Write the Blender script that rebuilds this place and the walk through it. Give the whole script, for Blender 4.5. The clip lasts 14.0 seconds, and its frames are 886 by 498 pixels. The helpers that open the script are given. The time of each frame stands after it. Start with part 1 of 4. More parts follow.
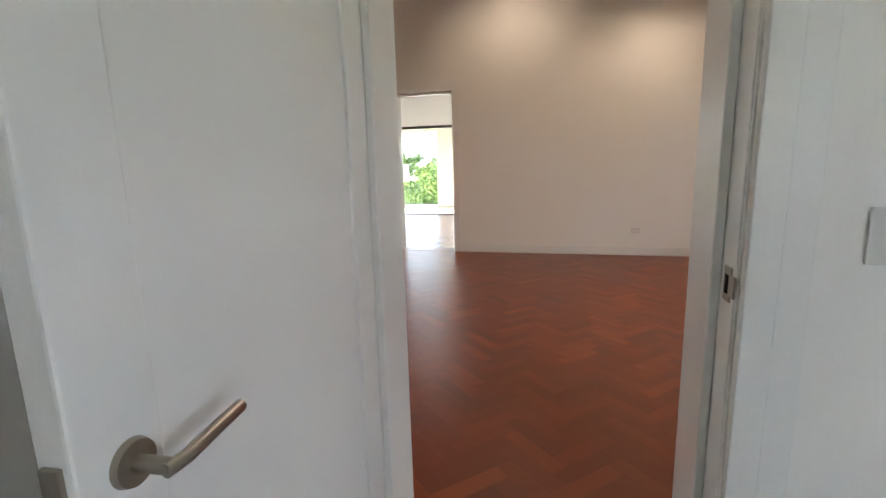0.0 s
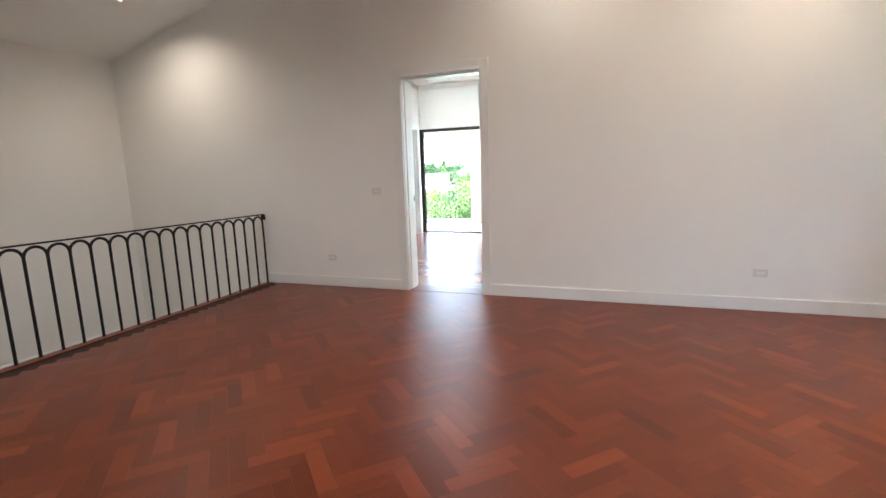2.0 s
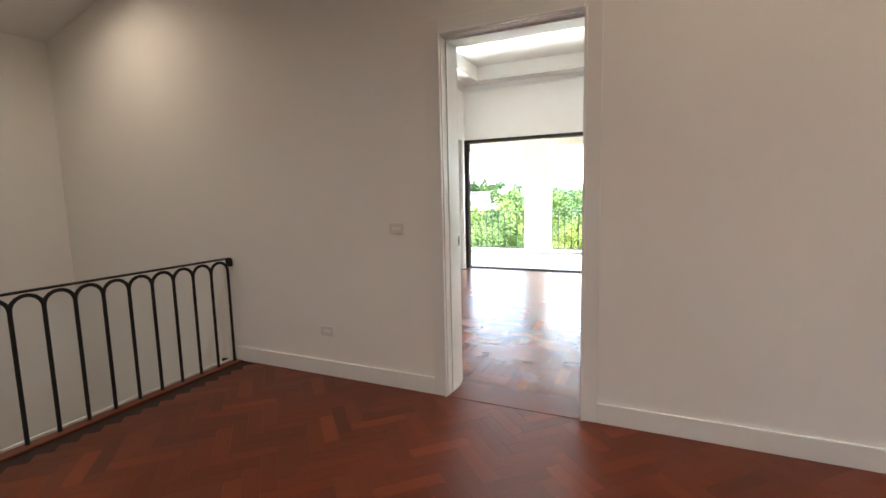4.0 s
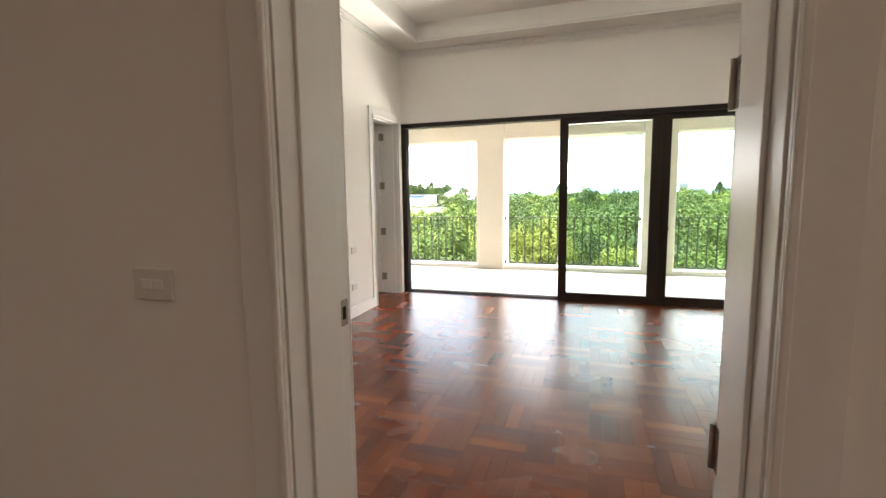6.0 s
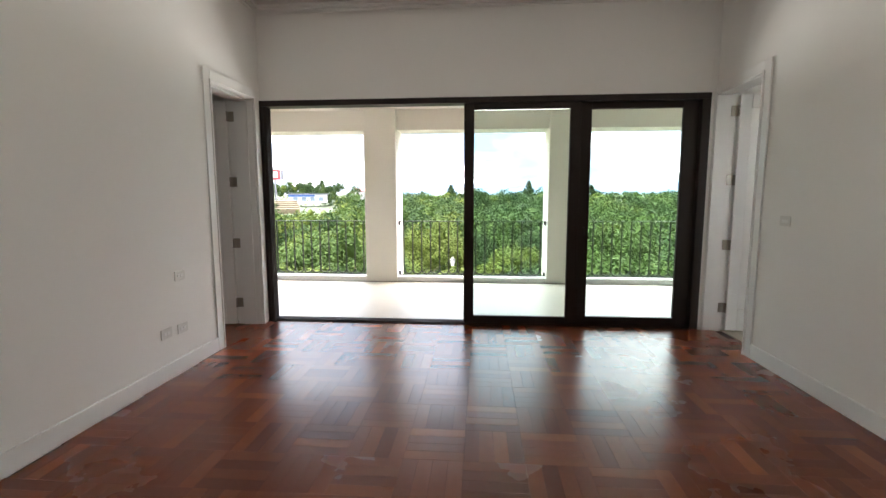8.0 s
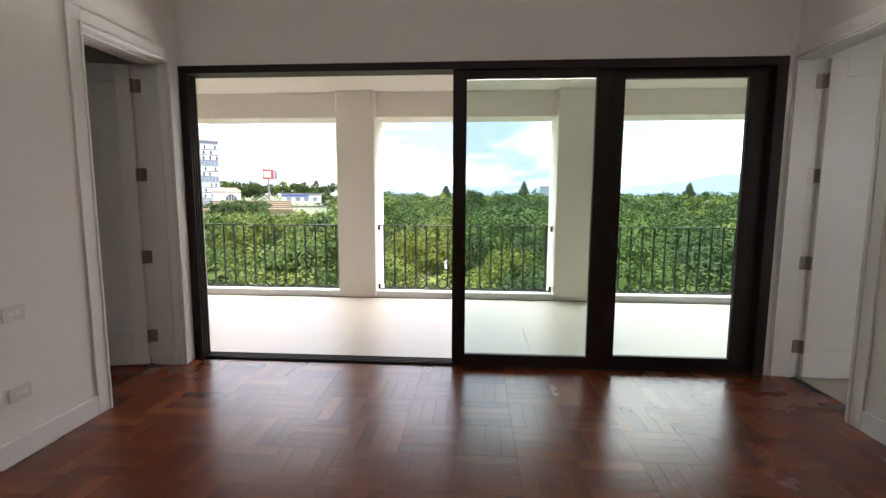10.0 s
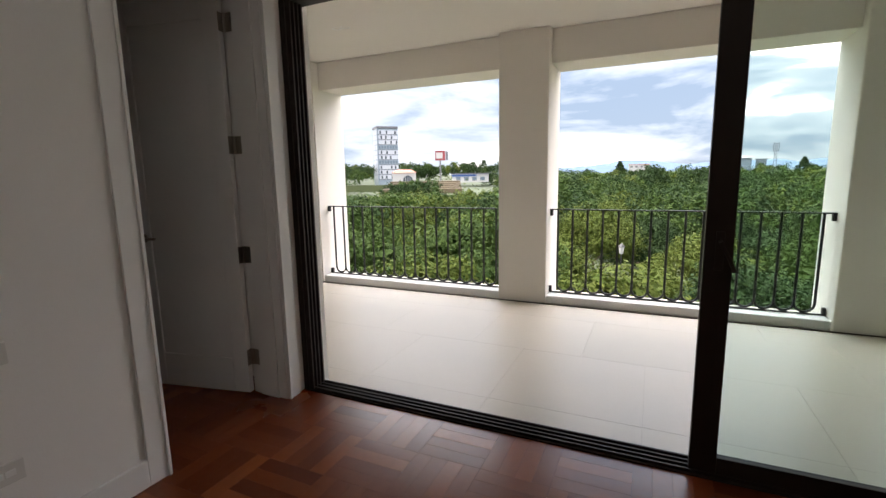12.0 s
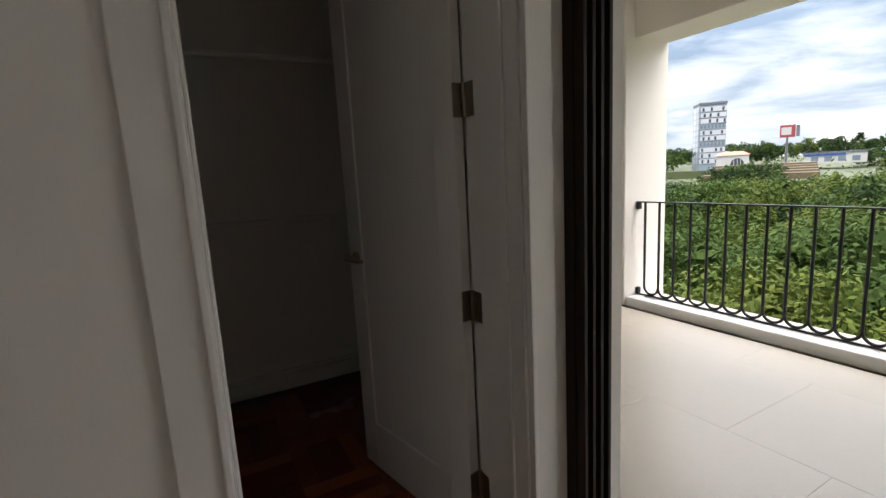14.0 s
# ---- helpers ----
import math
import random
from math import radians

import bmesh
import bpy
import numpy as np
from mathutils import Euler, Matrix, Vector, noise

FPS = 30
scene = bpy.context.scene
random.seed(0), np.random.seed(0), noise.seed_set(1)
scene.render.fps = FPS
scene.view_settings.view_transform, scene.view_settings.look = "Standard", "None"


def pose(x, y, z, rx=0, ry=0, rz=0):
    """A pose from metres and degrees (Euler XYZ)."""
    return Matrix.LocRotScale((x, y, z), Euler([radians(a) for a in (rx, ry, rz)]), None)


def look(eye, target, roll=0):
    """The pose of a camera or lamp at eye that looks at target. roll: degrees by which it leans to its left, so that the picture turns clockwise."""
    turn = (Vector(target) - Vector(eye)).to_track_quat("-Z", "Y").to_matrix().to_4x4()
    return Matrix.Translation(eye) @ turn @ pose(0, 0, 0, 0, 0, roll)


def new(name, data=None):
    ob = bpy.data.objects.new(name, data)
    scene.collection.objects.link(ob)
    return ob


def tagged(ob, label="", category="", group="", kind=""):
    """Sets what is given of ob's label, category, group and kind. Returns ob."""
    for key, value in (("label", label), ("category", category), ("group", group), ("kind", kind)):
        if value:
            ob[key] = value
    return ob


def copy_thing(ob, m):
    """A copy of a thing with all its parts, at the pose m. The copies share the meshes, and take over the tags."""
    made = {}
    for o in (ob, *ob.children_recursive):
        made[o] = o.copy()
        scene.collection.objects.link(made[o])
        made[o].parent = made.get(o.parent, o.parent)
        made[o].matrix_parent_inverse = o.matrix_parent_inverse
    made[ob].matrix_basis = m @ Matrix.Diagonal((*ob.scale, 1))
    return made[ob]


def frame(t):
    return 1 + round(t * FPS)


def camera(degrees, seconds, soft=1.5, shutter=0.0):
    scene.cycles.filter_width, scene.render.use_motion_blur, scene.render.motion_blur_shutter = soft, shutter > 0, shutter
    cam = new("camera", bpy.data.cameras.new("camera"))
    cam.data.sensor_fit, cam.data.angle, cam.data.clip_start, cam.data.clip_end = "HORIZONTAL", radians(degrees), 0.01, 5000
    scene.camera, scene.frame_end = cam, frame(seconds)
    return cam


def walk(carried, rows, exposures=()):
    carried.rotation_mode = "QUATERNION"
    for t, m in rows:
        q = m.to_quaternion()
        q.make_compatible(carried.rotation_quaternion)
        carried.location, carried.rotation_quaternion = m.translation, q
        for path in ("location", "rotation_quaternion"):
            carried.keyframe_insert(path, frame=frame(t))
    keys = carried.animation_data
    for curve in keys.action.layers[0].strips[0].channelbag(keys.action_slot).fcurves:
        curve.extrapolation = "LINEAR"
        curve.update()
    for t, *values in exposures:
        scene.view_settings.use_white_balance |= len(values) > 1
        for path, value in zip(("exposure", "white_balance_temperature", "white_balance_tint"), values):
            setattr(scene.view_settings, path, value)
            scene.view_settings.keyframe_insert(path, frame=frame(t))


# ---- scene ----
cam = camera(88.2, 14.0)
PATH = [
    (0, (4.42, -12.152, 1.322), (3.921, -10.249, 0.964), -1.5),
    (0.3, (4.417, -11.92, 1.351), (4.101, -9.978, 0.995), -0.9),
    (0.5, (4.426, -11.741, 1.328), (4.188, -9.787, 0.973), -0.7),
    (0.8, (4.359, -11.375, 1.327), (4.134, -9.418, 0.984), -0.8),
    (1, (4.329, -11.175, 1.343), (4.056, -9.221, 1.011), -1.0),
    (1.2, (4.264, -10.975, 1.351), (3.893, -9.038, 1.022), -1.2),
    (1.5, (4.24, -10.674, 1.33), (3.755, -8.761, 1.004), -1.1),
    (2, (4.087, -10.11, 1.323), (3.419, -8.251, 1.006), -1.8),
    (2.5, (3.849, -9.597, 1.348), (3.042, -7.791, 1.055), -1.9),
    (3, (3.556, -9.096, 1.4), (2.7, -7.313, 1.102), -1.8),
    (3.2, (3.482, -8.906, 1.405), (2.621, -7.123, 1.124), -1.8),
    (5.3, (2.755, -6.74, 1.336), (1.994, -4.904, 1.115), -1.1),
    (5.5, (2.707, -6.566, 1.326), (1.948, -4.73, 1.101), -1.3),
    (6, (2.542, -6.107, 1.366), (1.93, -4.217, 1.139), -0.7),
    (6.5, (2.487, -5.718, 1.335), (2.013, -3.787, 1.117), -0.8),
    (7, (2.422, -5.406, 1.352), (2.007, -3.462, 1.13), -0.9),
    (7.5, (2.364, -5.095, 1.368), (2.043, -3.135, 1.133), -0.6),
    (8, (2.317, -4.835, 1.382), (2.156, -2.855, 1.151), -0.1),
    (8.2, (2.257, -4.729, 1.358), (2.16, -2.744, 1.136), 0.2),
    (10.3, (2.329, -3.376, 1.37), (2.187, -1.395, 1.139), 0.2),
    (10.5, (2.304, -3.218, 1.37), (2.168, -1.239, 1.12), -0.1),
    (11, (2.237, -2.861, 1.36), (1.873, -0.915, 1.072), -0.7),
    (11.5, (2.062, -2.501, 1.371), (1.482, -0.612, 1.06), 0.5),
    (12, (1.941, -2.148, 1.331), (1.117, -0.353, 1.017), -1.0),
    (12.5, (1.754, -1.783, 1.352), (0.606, -0.175, 1.039), -1.8),
    (13, (1.531, -1.475, 1.312), (0.135, -0.076, 1.006), -1.9),
    (13.5, (1.238, -1.199, 1.319), (-0.298, 0.043, 1.005), -1.7),
    (14, (0.938, -0.936, 1.306), (-0.8, 0.004, 0.991), -3.1),
]
walk(cam, [(t, look(eye, target, roll)) for t, eye, target, roll in PATH],
     ((0.0, 4.35, 6700, 14), (0.8, 4.4, 6200, 12), (1.2, 4.65, 5800, 10), (1.5, 4.85, 5800, 10), (2.5, 5.05, 5600, 8), (3.2, 4.85, 5700, 9), (5.5, 3.8, 7500, 17), (6.5, 3.4, 7000, 17), (8.0, 2.85, 6700, 17), (10.5, 2.2, 6900, 22), (12.5, 1.55, 6900, 19), (14.0, 1.5, 6900, 17)))


# ---------------------------------------------------------------- world and lights
world = bpy.data.worlds.new("sky")
scene.world = world
world.use_nodes = True
wn, wl = world.node_tree.nodes, world.node_tree.links
wn.clear()
w_out = wn.new("ShaderNodeOutputWorld")
w_bg = wn.new("ShaderNodeBackground")
w_sky = wn.new("ShaderNodeTexSky")
w_sky.sky_type = "NISHITA"
w_sky.sun_disc = False
w_sky.sun_elevation = radians(52)
w_sky.sun_rotation = radians(60)
w_scale = wn.new("ShaderNodeMix")
w_scale.data_type = "RGBA"
w_scale.blend_type = "MULTIPLY"
w_scale.inputs[0].default_value = 1.0
w_scale.inputs[7].default_value = (1.0, 1.0, 1.0, 1)
wl.new(w_sky.outputs[0], w_scale.inputs[6])
w_co = wn.new("ShaderNodeTexCoord")
w_map = wn.new("ShaderNodeMapping")
w_map.inputs["Scale"].default_value = (1.6, 1.6, 7.0)
w_map.inputs["Location"].default_value = (0.3, 0.1, 0.55)
w_noise = wn.new("ShaderNodeTexNoise")
w_noise.inputs["Scale"].default_value = 1.7
w_noise.inputs["Detail"].default_value = 7.0
w_noise.inputs["Roughness"].default_value = 0.55
w_noise.inputs["Distortion"].default_value = 0.35
w_ramp = wn.new("ShaderNodeValToRGB")
w_ramp.color_ramp.elements[0].position = 0.4
w_ramp.color_ramp.elements[0].color = (0.085, 0.125, 0.175, 1)
w_ramp.color_ramp.elements[1].position = 0.66
w_ramp.color_ramp.elements[1].color = (1.0, 1.0, 1.0, 1)
w_mid = w_ramp.color_ramp.elements.new(0.53)
w_mid.color = (0.2, 0.24, 0.28, 1)
w_cloud = wn.new("ShaderNodeMix")
w_cloud.data_type = "RGBA"
w_cloud.inputs[0].default_value = 0.93
w_gain = wn.new("ShaderNodeMix")
w_gain.data_type = "RGBA"
w_gain.blend_type = "MULTIPLY"
w_gain.inputs[0].default_value = 1.0
w_gain.inputs[7].default_value = (32.5, 31.8, 30.6, 1)
wl.new(w_co.outputs["Generated"], w_map.inputs[0])
wl.new(w_map.outputs[0], w_noise.inputs["Vector"])
wl.new(w_noise.outputs[0], w_ramp.inputs[0])
wl.new(w_ramp.outputs[0], w_gain.inputs[6])
wl.new(w_scale.outputs[2], w_cloud.inputs[6])
w_sep = wn.new("ShaderNodeSeparateXYZ")
wl.new(w_co.outputs["Generated"], w_sep.inputs[0])
w_high = wn.new("ShaderNodeMapRange")
w_high.interpolation_type = "SMOOTHSTEP"
for w_i, w_v in zip((1, 2, 3, 4), (0.16, 0.75, 0.5, 2.7)):
    w_high.inputs[w_i].default_value = w_v
wl.new(w_sep.outputs[2], w_high.inputs[0])
w_over = wn.new("ShaderNodeVectorMath")
w_over.operation = "SCALE"
wl.new(w_gain.outputs[2], w_over.inputs[0])
wl.new(w_high.outputs[0], w_over.inputs["Scale"])
wl.new(w_over.outputs[0], w_cloud.inputs[7])
wl.new(w_cloud.outputs[2], w_bg.inputs[0])
wl.new(w_bg.outputs[0], w_out.inputs[0])
w_bg.inputs[1].default_value = 0.1

sun_data = bpy.data.lights.new("sun", "SUN")
sun_data.energy = 2.6
sun_data.angle = radians(4)
sun_data.color = (1.0, 0.96, 0.9)
sun_ob = new("sun", sun_data)
sun_ob.matrix_world = look((-95, -8, 100), (0, 0, 0))

# unseen area lamp added to brighten the bedroom, for daylight off the balcony floor
opening = bpy.data.lights.new("opening_light", "AREA")
opening.shape = "RECTANGLE"
opening.size, opening.size_y = 4.3, 0.35
opening.energy = 3.9
opening.spread = radians(64)
opening.color = (0.96, 1.0, 0.95)
opening_ob = new("opening_light", opening)
opening_ob.matrix_world = look((2.25, -0.035, 2.1), (2.25, -1.035, 2.1 + 0.55))


# ---------------------------------------------------------------- materials
def mat(name, color, rough=0.5, metal=0.0, var=0.06, scale=3.0, bump=0.0, bump_scale=60.0, spec=0.5, random="", coat=0.0, stops=None):
    """A procedural surface: two scales of colour variation, roughness wear and fine relief."""
    m = bpy.data.materials.new(name)
    m.use_nodes = True
    n, l = m.node_tree.nodes, m.node_tree.links
    b = n["Principled BSDF"]
    b.inputs["Roughness"].default_value = rough
    b.inputs["Metallic"].default_value = metal
    b.inputs["Specular IOR Level"].default_value = spec
    b.inputs["Coat Weight"].default_value = coat
    b.inputs["Coat Roughness"].default_value = 0.1
    co = n.new("ShaderNodeTexCoord")
    big = n.new("ShaderNodeTexNoise")
    big.inputs["Scale"].default_value = scale
    big.inputs["Detail"].default_value = 5
    fine = n.new("ShaderNodeTexNoise")
    fine.inputs["Scale"].default_value = bump_scale
    fine.inputs["Detail"].default_value = 4
    l.new(co.outputs["Object"], big.inputs["Vector"])
    l.new(co.outputs["Object"], fine.inputs["Vector"])
    mix = n.new("ShaderNodeMix")
    mix.data_type = "RGBA"
    c = Vector(color)
    mix.inputs[6].default_value = (*(c * (1 - var)), 1)
    mix.inputs[7].default_value = (*[min(1, v * (1 + var)) for v in c], 1)
    add = n.new("ShaderNodeMath")
    add.operation = "MULTIPLY_ADD"
    add.inputs[1].default_value = 0.35
    l.new(fine.outputs[0], add.inputs[0])
    sc = n.new("ShaderNodeMath")
    sc.operation = "MULTIPLY"
    sc.inputs[1].default_value = 0.65
    l.new(big.outputs[0], sc.inputs[0])
    l.new(sc.outputs[0], add.inputs[2])
    l.new(add.outputs[0], mix.inputs[0])
    colour = mix.outputs[2]
    if random:
        if random == "object":
            src = n.new("ShaderNodeObjectInfo").outputs["Random"]
        else:
            src = n.new("ShaderNodeNewGeometry").outputs["Random Per Island"]
        ramp = n.new("ShaderNodeValToRGB")
        els = ramp.color_ramp.elements
        for k, s in enumerate(stops):
            e = els[k] if k < 2 else els.new(0.5)
            e.color = (*s, 1)
        for k, e in enumerate(els):
            e.position = k / (len(stops) - 1)
        l.new(src, ramp.inputs[0])
        mul = n.new("ShaderNodeMix")
        mul.data_type = "RGBA"
        mul.blend_type = "MULTIPLY"
        mul.inputs[0].default_value = 1
        l.new(colour, mul.inputs[6])
        l.new(ramp.outputs[0], mul.inputs[7])
        colour = mul.outputs[2]
    l.new(colour, b.inputs["Base Color"])
    rr = n.new("ShaderNodeMapRange")
    rr.inputs[3].default_value = max(0.02, rough * 0.85)
    rr.inputs[4].default_value = min(1, rough * 1.2)
    l.new(big.outputs[0], rr.inputs[0])
    l.new(rr.outputs[0], b.inputs["Roughness"])
    if bump:
        bp = n.new("ShaderNodeBump")
        bp.inputs["Strength"].default_value = bump
        bp.inputs["Distance"].default_value = 0.01
        l.new(fine.outputs[0], bp.inputs["Height"])
        l.new(bp.outputs[0], b.inputs["Normal"])
    return m


def wood_floor(name, random, rough=0.26, spec=0.5, tone=(0.2, 0.045, 0.0125), contrast=0.7):
    """Lacquered red-brown hardwood; every block has its own tone, grain runs along the block."""
    stops = ((0.42, 0.34, 0.32), (0.8, 0.74, 0.72), (1.0, 1.0, 1.0), (0.7, 0.62, 0.6), (1.75, 2.1, 2.3), (0.55, 0.46, 0.44), (0.9, 0.86, 0.85), (1.2, 1.25, 1.3), (0.65, 0.57, 0.55))
    stops = tuple(tuple(v ** contrast for v in c) for c in stops)
    m = mat(name, tone, rough=rough, spec=spec, var=0.3, scale=1.5, bump=0.04, bump_scale=26, random=random, stops=stops)
    n, l = m.node_tree.nodes, m.node_tree.links
    wave = n.new("ShaderNodeTexNoise")
    wave.inputs["Scale"].default_value = 3.2
    wave.inputs["Detail"].default_value = 2
    co = n.new("ShaderNodeNewGeometry")
    l.new(co.outputs["Position"], wave.inputs["Vector"])
    b2 = n.new("ShaderNodeBump")
    b2.inputs["Strength"].default_value = 0.16
    b2.inputs["Distance"].default_value = 0.02
    l.new(wave.outputs[0], b2.inputs["Height"])
    first = [x for x in n if x.type == "BUMP" and x != b2][0]
    l.new(b2.outputs[0], first.inputs["Normal"])
    return m


M_WALL = mat("white_wall_paint", (0.88, 0.86, 0.825), rough=0.62, var=0.02, scale=1.2, bump=0.06, bump_scale=140)
M_CEIL = mat("ceiling_paint", (0.86, 0.85, 0.82), rough=0.75, var=0.02, scale=1.0, bump=0.04, bump_scale=120)
M_TRIM = mat("white_lacquered_trim", (0.85, 0.84, 0.815), rough=0.32, var=0.02, scale=2.0, bump=0.02, bump_scale=90)
M_STUCCO = mat("cream_stucco", (0.82, 0.77, 0.7), rough=0.8, var=0.04, scale=1.4, bump=0.15, bump_scale=110)
M_STONE = mat("cream_limestone_tile", (0.56, 0.5, 0.41), rough=0.36, var=0.07, scale=2.4, bump=0.03, bump_scale=45, random="object",
              stops=((0.95, 0.95, 0.94), (1.0, 1.0, 1.0), (0.97, 0.97, 0.98)))
M_GROUT = mat("pale_grout", (0.53, 0.47, 0.385), rough=0.9, var=0.1)
M_IRON = mat("black_wrought_iron", (0.013, 0.013, 0.013), rough=0.45, spec=0.3, metal=0.0, var=0.2, scale=20, bump=0.08, bump_scale=120)
M_ALU = mat("dark_bronze_aluminium", (0.02, 0.011, 0.008), rough=0.5, spec=0.3, metal=0.0, var=0.15, scale=9, bump=0.02)
M_RUBBER = mat("black_rubber_seal", (0.012, 0.012, 0.012), rough=0.8, var=0.1)
M_NICKEL = mat("brushed_nickel", (0.36, 0.32, 0.27), rough=0.34, metal=1.0, var=0.12, scale=18, bump=0.04, bump_scale=200)
M_BRASS = mat("brass_key", (0.62, 0.47, 0.22), rough=0.35, metal=0.9, var=0.12, scale=25)
M_PLASTIC = mat("white_switch_plastic", (0.74, 0.72, 0.68), rough=0.36, var=0.02)
M_CURTAIN = mat("orange_linen_curtain", (0.27, 0.105, 0.035), rough=0.9, var=0.2, scale=6, bump=0.3, bump_scale=260)
M_DARKWOOD = mat("dark_window_wood", (0.06, 0.032, 0.02), rough=0.5, var=0.25, scale=8, bump=0.1, bump_scale=60)
M_FLOOR = wood_floor("parquet_block", "object")
M_FLOOR_J = wood_floor("parquet_field", "island")
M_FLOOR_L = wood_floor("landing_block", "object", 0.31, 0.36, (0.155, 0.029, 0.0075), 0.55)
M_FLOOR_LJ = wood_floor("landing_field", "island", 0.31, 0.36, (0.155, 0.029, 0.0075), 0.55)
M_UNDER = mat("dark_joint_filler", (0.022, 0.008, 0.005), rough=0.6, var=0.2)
M_SOIL = mat("meadow_soil", (0.03, 0.042, 0.015), rough=0.95, var=0.45, scale=0.08, bump=0.2, bump_scale=3)
M_LAWN = mat("dry_lawn", (0.05, 0.062, 0.02), rough=0.95, var=0.25, scale=0.3)
M_TERRACE = mat("cut_earth", (0.075, 0.056, 0.03), rough=0.95, var=0.25, scale=0.4)
M_BARK = mat("tree_bark", (0.09, 0.065, 0.045), rough=0.95, var=0.35, scale=3, bump=0.5, bump_scale=18)
M_TWHITE = mat("white_tower_panel", (0.36, 0.375, 0.4), rough=0.45, var=0.05, scale=0.3)
M_TGLASS2 = mat("pale_tower_glass", (0.15, 0.19, 0.22), rough=0.3, var=0.2, scale=0.3)
M_TGLASS = mat("blue_tower_glass", (0.12, 0.15, 0.18), rough=0.12, var=0.3, scale=0.4)
M_ROOFTILE = mat("terracotta_roof", (0.27, 0.12, 0.075), rough=0.85, var=0.25, scale=1.0)
M_FARWALL = mat("white_facade", (0.36, 0.35, 0.33), rough=0.8, var=0.05, scale=0.3)
M_BLUE = mat("blue_fascia", (0.025, 0.07, 0.2), rough=0.5, var=0.1)
M_RED = mat("red_billboard_print", (0.2, 0.025, 0.03), rough=0.6, var=0.15)
M_STEEL = mat("grey_painted_steel", (0.12, 0.12, 0.13), rough=0.5, metal=0.5, var=0.15)
# the ridges' blue distance haze is put into their base colour
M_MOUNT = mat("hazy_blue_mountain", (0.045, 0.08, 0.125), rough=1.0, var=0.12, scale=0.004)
# near-black paint for the shade inside slots and holes; also unlit lenses
M_DARK = mat("recess_shade_dark_lens", (0.02, 0.018, 0.016), rough=0.95, spec=0.03, var=0.1)
M_WINDARK = mat("dim_far_window", (0.035, 0.045, 0.055), rough=0.35, spec=0.2, var=0.3)
M_KERB = mat("white_masonry_paint", (0.86, 0.85, 0.83), rough=0.6, var=0.03, scale=2.0, bump=0.08, bump_scale=90)


def leaf_mat(name, a, b, c):
    m = mat(name, (1, 1, 1), rough=0.8, spec=0.1, var=0.5, scale=0.16, random="island", stops=(a, b, c))
    n, l = m.node_tree.nodes, m.node_tree.links
    base = n["Principled BSDF"]
    tr = n.new("ShaderNodeBsdfTranslucent")
    l.new(base.inputs["Base Color"].links[0].from_socket, tr.inputs[0])
    mx = n.new("ShaderNodeMixShader")
    mx.inputs[0].default_value = 0.22
    l.new(base.outputs[0], mx.inputs[1])
    l.new(tr.outputs[0], mx.inputs[2])
    l.new(mx.outputs[0], n["Material Output"].inputs[0])
    return m


M_LEAF = [leaf_mat("leaf_yellow_green", (0.04, 0.068, 0.01), (0.06, 0.088, 0.013), (0.085, 0.104, 0.019)),
          leaf_mat("leaf_mid_green", (0.022, 0.047, 0.009), (0.031, 0.06, 0.011), (0.045, 0.074, 0.015)),
          leaf_mat("leaf_dark_green", (0.012, 0.029, 0.009), (0.018, 0.039, 0.011), (0.027, 0.05, 0.014))]

M_GLASS = bpy.data.materials.new("clear_glass")
M_GLASS.use_nodes = True
gn, gl_ = M_GLASS.node_tree.nodes, M_GLASS.node_tree.links
gn.remove(gn["Principled BSDF"])
g_t, g_g, g_f, g_m = gn.new("ShaderNodeBsdfTransparent"), gn.new("ShaderNodeBsdfGlossy"), gn.new("ShaderNodeFresnel"), gn.new("ShaderNodeMixShader")
g_t.inputs[0].default_value = (0.86, 0.93, 0.9, 1)
g_g.inputs["Roughness"].default_value = 0.01
g_f.inputs[0].default_value = 1.3
gl_.new(g_f.outputs[0], g_m.inputs[0])
gl_.new(g_t.outputs[0], g_m.inputs[1])
gl_.new(g_g.outputs[0], g_m.inputs[2])
gl_.new(g_m.outputs[0], gn["Material Output"].inputs[0])

M_LAMP = bpy.data.materials.new("lamp_glow")
M_LAMP.use_nodes = True
M_LAMP.node_tree.nodes["Principled BSDF"].inputs["Emission Color"].default_value = (1, 0.8, 0.55, 1)
M_LAMP.node_tree.nodes["Principled BSDF"].inputs["Emission Strength"].default_value = 6


# ---------------------------------------------------------------- mesh helpers
def box(bm, x0, x1, y0, y1, z0, z1, bev=0.0):
    """A box between the given limits, with bevelled edges if bev."""
    r = bmesh.ops.create_cube(bm, size=1.0)
    vs = r["verts"]
    bmesh.ops.scale(bm, vec=(abs(x1 - x0), abs(y1 - y0), abs(z1 - z0)), verts=vs)
    bmesh.ops.translate(bm, vec=((x0 + x1) / 2, (y0 + y1) / 2, (z0 + z1) / 2), verts=vs)
    if bev:
        es = {e for v in vs for e in v.link_edges}
        bmesh.ops.bevel(bm, geom=list(es), offset=bev, segments=2, affect="EDGES", profile=0.5)


def boxes(*rows, bev=0.0):
    bm = bmesh.new()
    for r in rows:
        box(bm, *r, bev=bev)
    return bm


def cyl(bm, a, b, r, r2=None, seg=16):
    a, b = Vector(a), Vector(b)
    d = b - a
    m = Matrix.Translation((a + b) / 2) @ d.to_track_quat("Z", "Y").to_matrix().to_4x4()
    bmesh.ops.create_cone(bm, cap_ends=True, segments=seg, radius1=r, radius2=r if r2 is None else r2, depth=d.length, matrix=m)


